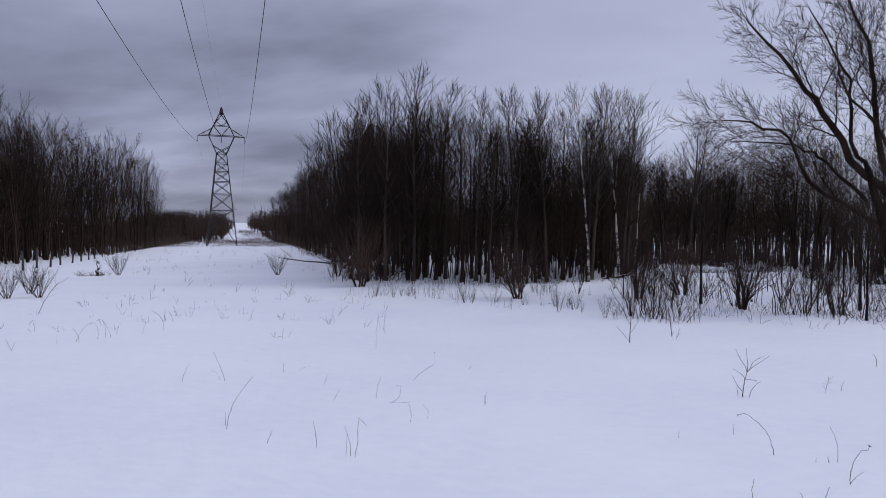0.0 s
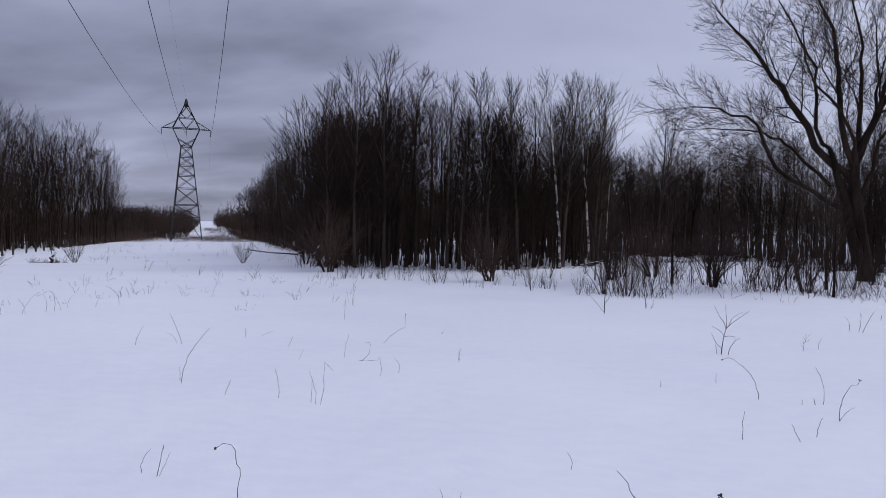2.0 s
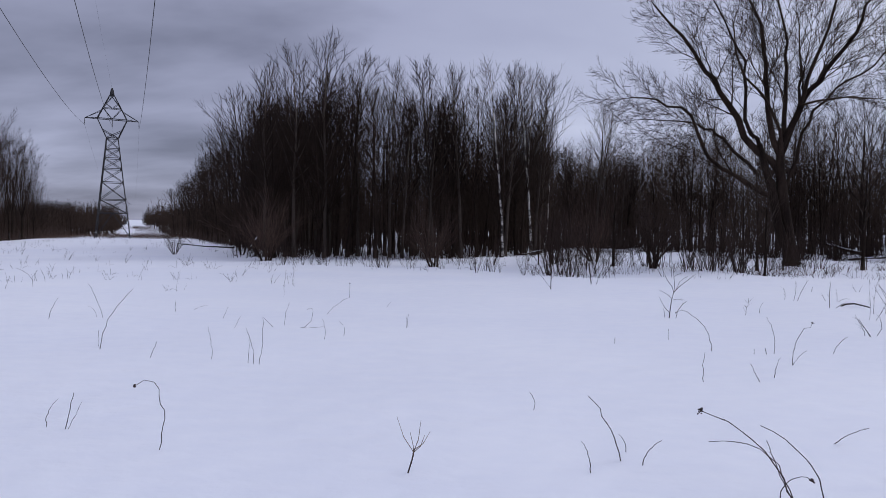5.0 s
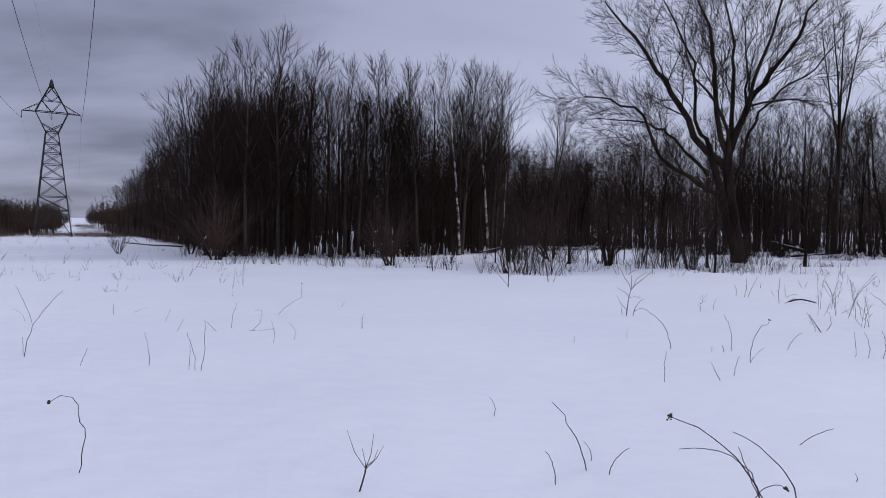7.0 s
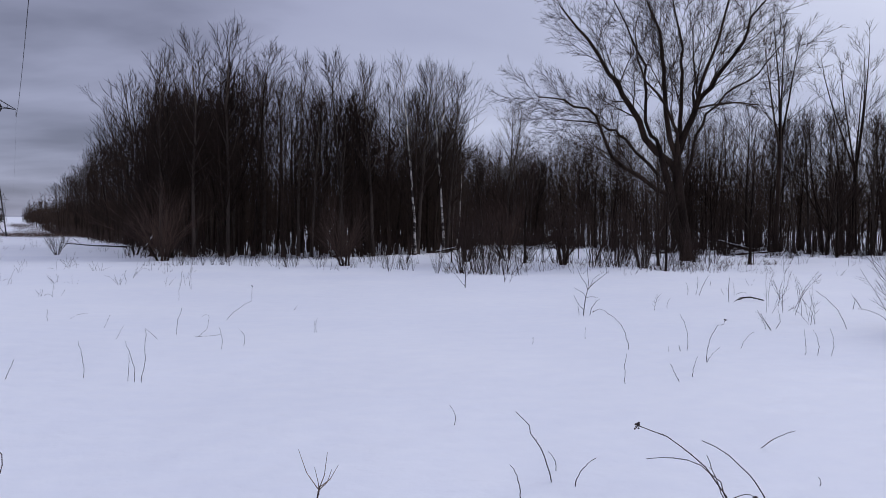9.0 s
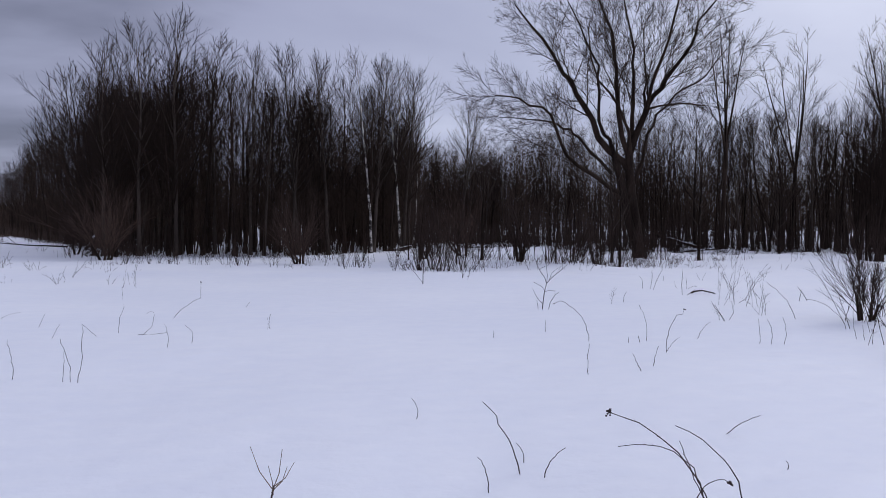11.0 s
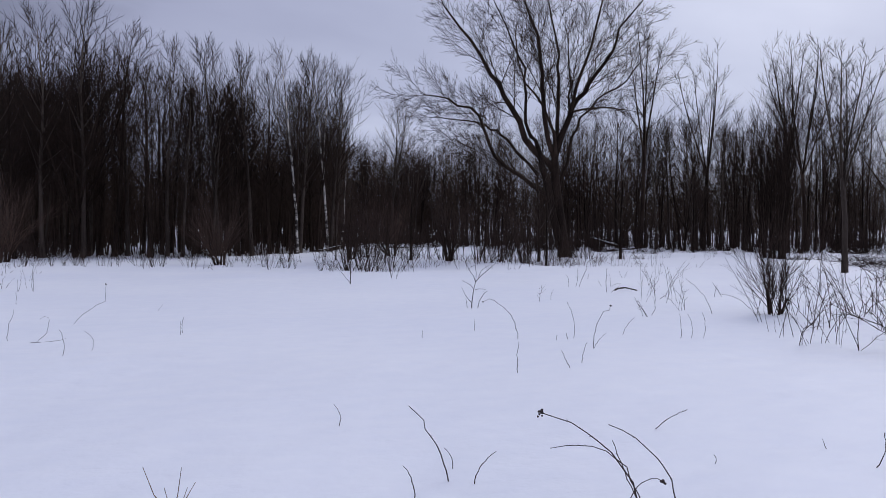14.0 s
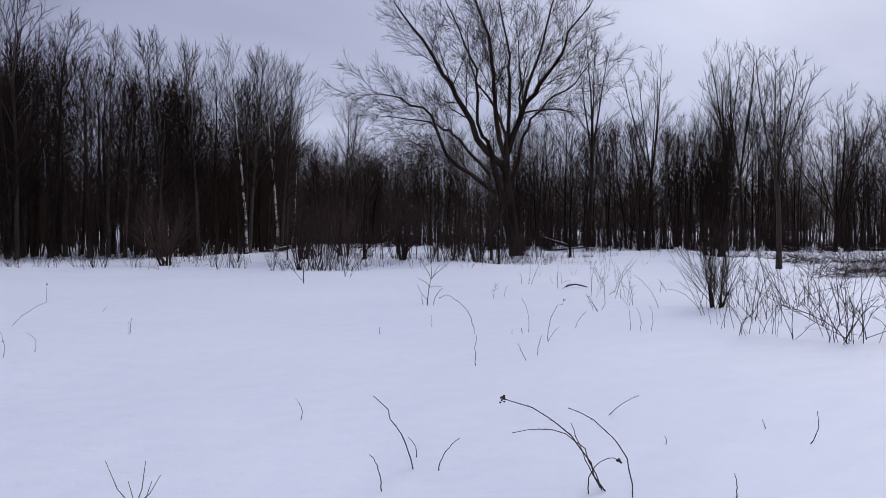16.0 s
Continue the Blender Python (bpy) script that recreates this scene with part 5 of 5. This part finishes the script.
stalk(1.61, 3.76, 0.15, -0.06, -15, 0.02, 4.0)
stalk(1.20, 3.30, 0.25, -0.07, -12, 0.02, 5.0)
stalk(1.66, 3.45, 0.23, 0.14, -16, -0.03, 5.0)
stalk(2.51, 2.72, 0.55, -0.67, -38, 0.125, 6.6, "seed")
stalk(2.50, 2.74, 0.31, -0.58, -38, 0.19, 5.2)
stalk(2.61, 2.58, 0.54, -0.40, -41, 0.135, 5.6)
stalk(2.51, 2.77, 0.40, -0.19, -38, -0.01, 5.0)
stalk(2.39, 2.73, 0.23, 0.12, -37, -0.05, 5.0, "hook")
stalk(3.57, 4.02, 0.20, 0.26, -39, -0.02, 5.0)
stalk(4.56, 2.81, 0.26, 0.04, -55, 0.03, 5.0)
stalk(4.55, 3.20, 0.08, -0.03, -51, 0.00, 4.0)
stalk(3.47, 3.21, 0.06, -0.01, -43, 0.01, 4.0)
stalk(3.17, 2.30, 0.15, -0.01, -49, 0.01, 5.0)
stalk(3.28, 6.19, 0.37, 0.01, -26, -0.01, 5.0)
stalk(4.30, 8.34, 0.61, -0.39, -26, 0.11, 6.0, "hook")
stalk(3.98, 6.18, 0.21, -0.10, -31, 0.00, 5.0)
stalk(4.28, 6.39, 0.27, 0.06, -32, -0.01, 5.0)
stalk(4.97, 7.20, 0.55, 0.12, -33, -0.04, 6.0, "hook2")
stalk(4.97, 7.20, 0.23, 0.17, -33, -0.02, 4.0)
stalk(5.23, 8.20, 0.59, -0.11, -31, 0.05, 5.0)
stalk(4.87, 8.11, 0.08, -0.00, -29, 0.00, 5.0)
stalk(5.08, 8.14, 0.10, -0.02, -30, 0.00, 7.0)
stalk(6.23, 8.30, 0.29, 0.19, -35, -0.03, 5.0)
stalk(6.91, 7.70, 0.40, -0.02, -40, 0.02, 5.0)
stalk(7.07, 7.63, 0.39, -0.06, -41, 0.04, 5.0)
stalk(7.25, 7.56, 0.42, -0.03, -42, 0.04, 5.0)
stalk(9.51, 9.85, 0.72, -0.51, -43, 0.08, 7.0)
stalk(10.05, 11.56, 0.80, -0.20, -40, 0.00, 5.0)
stalk(10.11, 9.29, 0.42, -0.65, -46, 0.11, 6.0)
stalk(8.69, 7.65, 0.29, -0.05, -47, 0.00, 5.0)
stalk(8.75, 7.55, 0.24, -0.03, -48, 0.00, 5.0)
stalk(8.52, 6.73, 0.07, -0.04, -50, 0.00, 5.0)
stalk(7.04, 12.91, 0.40, 0.07, -28, 0.00, 6.0, "tuft")
stalk(7.50, 13.15, 0.26, 0.07, -29, -0.03, 5.0)
stalk(2.91, 9.02, 0.12, 0.00, -17, 0.00, 5.0)
stalk(3.96, 9.37, 0.20, -0.00, -22, 0.00, 4.0)
stalk(-0.83, 10.55, 0.26, 0.02, 5, -0.02, 5.0)
stalk(11.90, 18.52, 0.17, 0.02, -32, 0.00, 9.0)
stalk(4.94, 19.10, 0.34, 0.09, -14, 0.00, 6.0, "tuft")
stalk(-15.45, 15.51, 0.67, 0.43, 41, -0.07, 5.0)
stalk(-15.28, 15.44, 0.52, -0.19, 41, 0.05, 5.0)
stalk(-15.16, 16.13, 0.57, -0.06, 40, 0.07, 6.0, "hook")
stalk(-15.05, 16.39, 0.65, -0.08, 39, 0.05, 6.0, "hook")
stalk(-14.94, 16.53, 0.69, -0.28, 39, 0.05, 5.0)
stalk(-15.15, 17.11, 0.41, 0.15, 38, -0.05, 5.0)
stalk(-15.76, 15.02, 0.25, 0.00, 43, 0.00, 4.0)
stalk(-16.00, 13.51, 0.40, -0.14, 46, 0.00, 5.0)
stalk(-16.16, 13.66, 0.24, 0.10, 46, 0.00, 4.0)
stalk(-14.40, 17.51, 0.42, 0.12, 36, 0.00, 5.0)
stalk(-14.03, 18.25, 0.44, -0.02, 35, 0.00, 5.0)
stalk(-12.06, 21.23, 0.55, 0.21, 28, 0.00, 5.0)
stalk(-5.86, 19.15, 0.58, 0.08, 16, 0.04, 5.0)
stalk(-5.59, 19.47, 1.04, 0.13, 15, -0.06, 6.0)
stalk(-22.57, 21.37, 1.43, 0.83, 44, -0.09, 14.0, "branch")


def little_sapling(x, y, tall, name, label, pairs, seed, turn):
    rand = random.Random(seed)
    root = thing(name, label, "sapling", at=pose(x, y, ground_z(x, y), 0, 0, turn))
    b = Build()
    pts = wander(Vector((0, 0, -0.1)), Vector((0.04, 0, 1)), tall + 0.1, 7, 0.05, 0.03, rand)
    b.tube(pts, [0.012 * (1 - 0.09 * i) * tall ** 0.5 for i in range(8)], 6)
    part("stem", b, SHRUB, root)
    for i in range(pairs):
        p, d = along(pts, 0.08 + 0.86 * i / pairs)
        c = Build()
        spin = (0.2 if i % 2 else 3.3) + rand.gauss(0, 0.6)
        out = Vector((math.cos(spin), math.sin(spin) * 0.6, 1.0))
        limb = wander(p, out, tall * rand.uniform(0.25, 0.5), 4, 0.10, 0.06, rand)
        c.tube(limb, [0.006, 0.005, 0.0042, 0.0034, 0], 4)
        for k in range(4):
            q, e = along(limb, 0.3 + 0.65 * rand.random())
            c.tube(wander(q, turned(e, 0.6, rand.uniform(0, 6)), tall * rand.uniform(0.06, 0.16), 2, 0.1, 0.05, rand), [0.0035, 0.003, 0], 3)
        part("branch", c, SHRUB, root)


def field_sapling(x, y, turn):
    """A knee-high sapling: a straight stem with a crotch of three prongs and a few side branches."""
    rand = random.Random(14)
    root = thing("snow_sapling", "small bare sapling with a three-pronged crotch in open snow", "sapling", at=pose(x, y, ground_z(x, y), 0, 0, turn))

    def branch(name, r, *knots):
        pts = [Vector((u, v, z)) for u, v, z in knots]
        b = Build()
        m = len(pts) - 1
        b.tube(pts, [r * (1 - 0.6 * k / m) for k in range(m + 1)], 5)
        for k in range(3):
            q, e = along(pts, rand.uniform(0.4, 0.95))
            b.tube([q, q + turned(e, 0.7, rand.uniform(0, 6)) * rand.uniform(0.03, 0.09)], [r * 0.35, 0], 3)
        part(name, b, SHRUB, root)

    branch("stem", 0.0125, (-0.01, 0, -0.1), (0.01, 0, 0.15), (0.04, 0.01, 0.4), (0.09, 0, 0.6))
    branch("prong", 0.0075, (0.085, 0, 0.58), (0.04, 0.03, 0.72), (-0.05, 0.05, 0.84), (-0.165, 0.06, 1.08))
    branch("prong", 0.0065, (0.09, 0, 0.59), (0.10, -0.02, 0.78), (0.08, -0.04, 0.95), (0.07, -0.05, 1.14))
    branch("prong", 0.0075, (0.09, 0, 0.59), (0.2, -0.03, 0.72), (0.36, -0.05, 0.86), (0.535, -0.08, 1.02))
    branch("prong", 0.005, (0.13, -0.01, 0.64), (0.2, 0.04, 0.82), (0.29, 0.06, 0.9), (0.41, 0.08, 0.97))
    branch("branch", 0.006, (0.045, 0, 0.42), (-0.02, 0.05, 0.51), (-0.12, 0.08, 0.56), (-0.22, 0.1, 0.61))
    branch("branch", 0.005, (0.045, 0, 0.40), (0.16, -0.06, 0.44), (0.31, -0.1, 0.43))
    branch("branch", 0.0065, (0.0, 0, 0.13), (-0.08, 0.03, 0.2), (-0.15, 0.05, 0.3), (-0.22, 0.06, 0.45))
    branch("side_stem", 0.0075, (0.12, 0.05, -0.08), (0.17, 0.05, 0.16), (0.28, 0.06, 0.33), (0.36, 0.07, 0.38))
    branch("side_stem", 0.006, (-0.09, 0.05, -0.08), (-0.11, 0.05, 0.1), (-0.13, 0.06, 0.2))


field_sapling(4.95, 12.1, -22)
little_sapling(3.3, 18.5, 1.6, "snow_sapling", "thin bare sapling before the thicket", 5, 7, 10)
little_sapling(4.9, 19.6, 1.1, "snow_sapling", "thin bare sapling before the thicket", 5, 8, 70)


def forked_sapling(x, y, turn):
    """A finger-high stem that parts into thin prongs."""
    rand = random.Random(12)
    root = thing("snow_sapling", "tiny pale forked sapling in open snow", "sapling", at=pose(x, y, ground_z(x, y), 0, 0, turn))
    b = Build()
    b.tube([Vector((-0.01, 0, -0.1)), Vector((0, 0, 0.0)), Vector((0.03, 0, 0.10)), Vector((0.05, 0, 0.19))], [0.007, 0.0065, 0.006, 0.005], 6)
    part("stem", b, STALK, root)
    for u, v, tall in ((-0.09, 0.02, 0.44), (0.015, -0.03, 0.33), (0.10, 0.04, 0.40), (0.17, -0.02, 0.33), (0.13, 0.05, 0.28)):
        c = Build()
        foot = Vector((0.035 + 0.012 * rand.random(), 0, 0.12 + 0.07 * rand.random()))
        tip = Vector((u, v, tall))
        knee = foot.lerp(tip, 0.5) + Vector((0.012 if u > 0 else -0.012, 0, -0.02))
        c.tube([foot, knee, tip], [0.0036, 0.0028, 0.0015], 4)
        part("prong", c, STRAW, root)


forked_sapling(-0.25, 3.19, 5)


def arched_stick(x, y, turn):
    b = Build()
    b.tube([Vector((-0.32, 0, -0.02)), Vector((-0.2, 0, 0.06)), Vector((0, 0.02, 0.09)), Vector((0.3, 0, 0.03)), Vector((0.36, 0, -0.01))], [0.02, 0.022, 0.02, 0.016, 0.012], 6)
    ob = new("fallen_stick", b.mesh("fallen_stick", BARK))
    ob.matrix_basis = pose(x, y, ground_z(x, y), 0, 0, turn)
    tagged(ob, "dark bent stick lying on the snow", "stick")


arched_stick(10.75, 14.65, -38)


def weed(seed, stems, tall, material, name, label):
    rand = random.Random(seed)
    root = thing(name, label, "weed")
    for i in range(stems):
        b = Build()
        spin = rand.uniform(0, 6.28)
        foot = Vector((rand.gauss(0, 0.09), rand.gauss(0, 0.09), -0.1))
        pts = wander(foot, Vector((math.cos(spin) * 0.25, math.sin(spin) * 0.25, 1)), tall * rand.uniform(0.5, 1.1) + 0.1, 4, 0.17, rand.choice((0.0, -0.08, -0.14)), rand)
        b.tube(pts, [0.0055, 0.005, 0.0045, 0.004, 0], 4)
        for k in range(3):
            p, d = along(pts, 0.45 + 0.5 * rand.random())
            b.tube([p, p + turned(d, 0.6, rand.uniform(0, 6)) * tall * rand.uniform(0.08, 0.2)], [0.003, 0], 3)
        part("stem", b, material, root)
    return root


weeds = [weed(600 + i, 2 + i % 3, 0.55 + 0.1 * (i % 3), (STALK, SHRUB)[i % 2], "weed_tuft", "sparse dry weed stems poking through snow") for i in range(6)]
weed_rand = random.Random(44)


def scatter(count, x0, x1, y0, y1, group, low=0.5, high=1.1, keep=None):
    made = 0
    while made < count:
        x, y = weed_rand.uniform(x0, x1), weed_rand.uniform(y0, y1)
        if keep is None or keep(x, y):
            put(weed_rand.choice(weeds), x, y, weed_rand.uniform(0, 360), weed_rand.uniform(low, high))["group"] = group
            made += 1


scatter(70, -24, -5, 17, 33, "weeds in the field", keep=lambda x, y: x < -0.28 * y)
scatter(40, -42, -16, 30, 60, "weeds in the field", 0.6, 1.3, keep=lambda x, y: strip(x, y)[1] > -50)
scatter(7, 7.5, 13, 9.5, 17, "weeds beside the thicket", 0.6, 1.4)
scatter(11, 11, 22, 15, 27, "weeds beside the thicket", 0.5, 1.0)
scatter(60, 4, 24, 22, 28, "weeds beside the thicket", 0.6, 1.3)
scatter(40, -13, 6, 34, 43, "weeds at the wood's edge", 0.8, 1.6, keep=lambda x, y: y > front(x) - 8)
scatter(34, -11, 6, 22, 34, "weeds at the wood's edge", 0.6, 1.4, keep=lambda x, y: -1.2 < y - bank(x) < 2.8)
scatter(60, -90, -30, 60, 140, "weeds far up the strip", 0.8, 1.6, keep=lambda x, y: -55 < strip(x, y)[1] < 8)
for w in weeds:
    away(w)
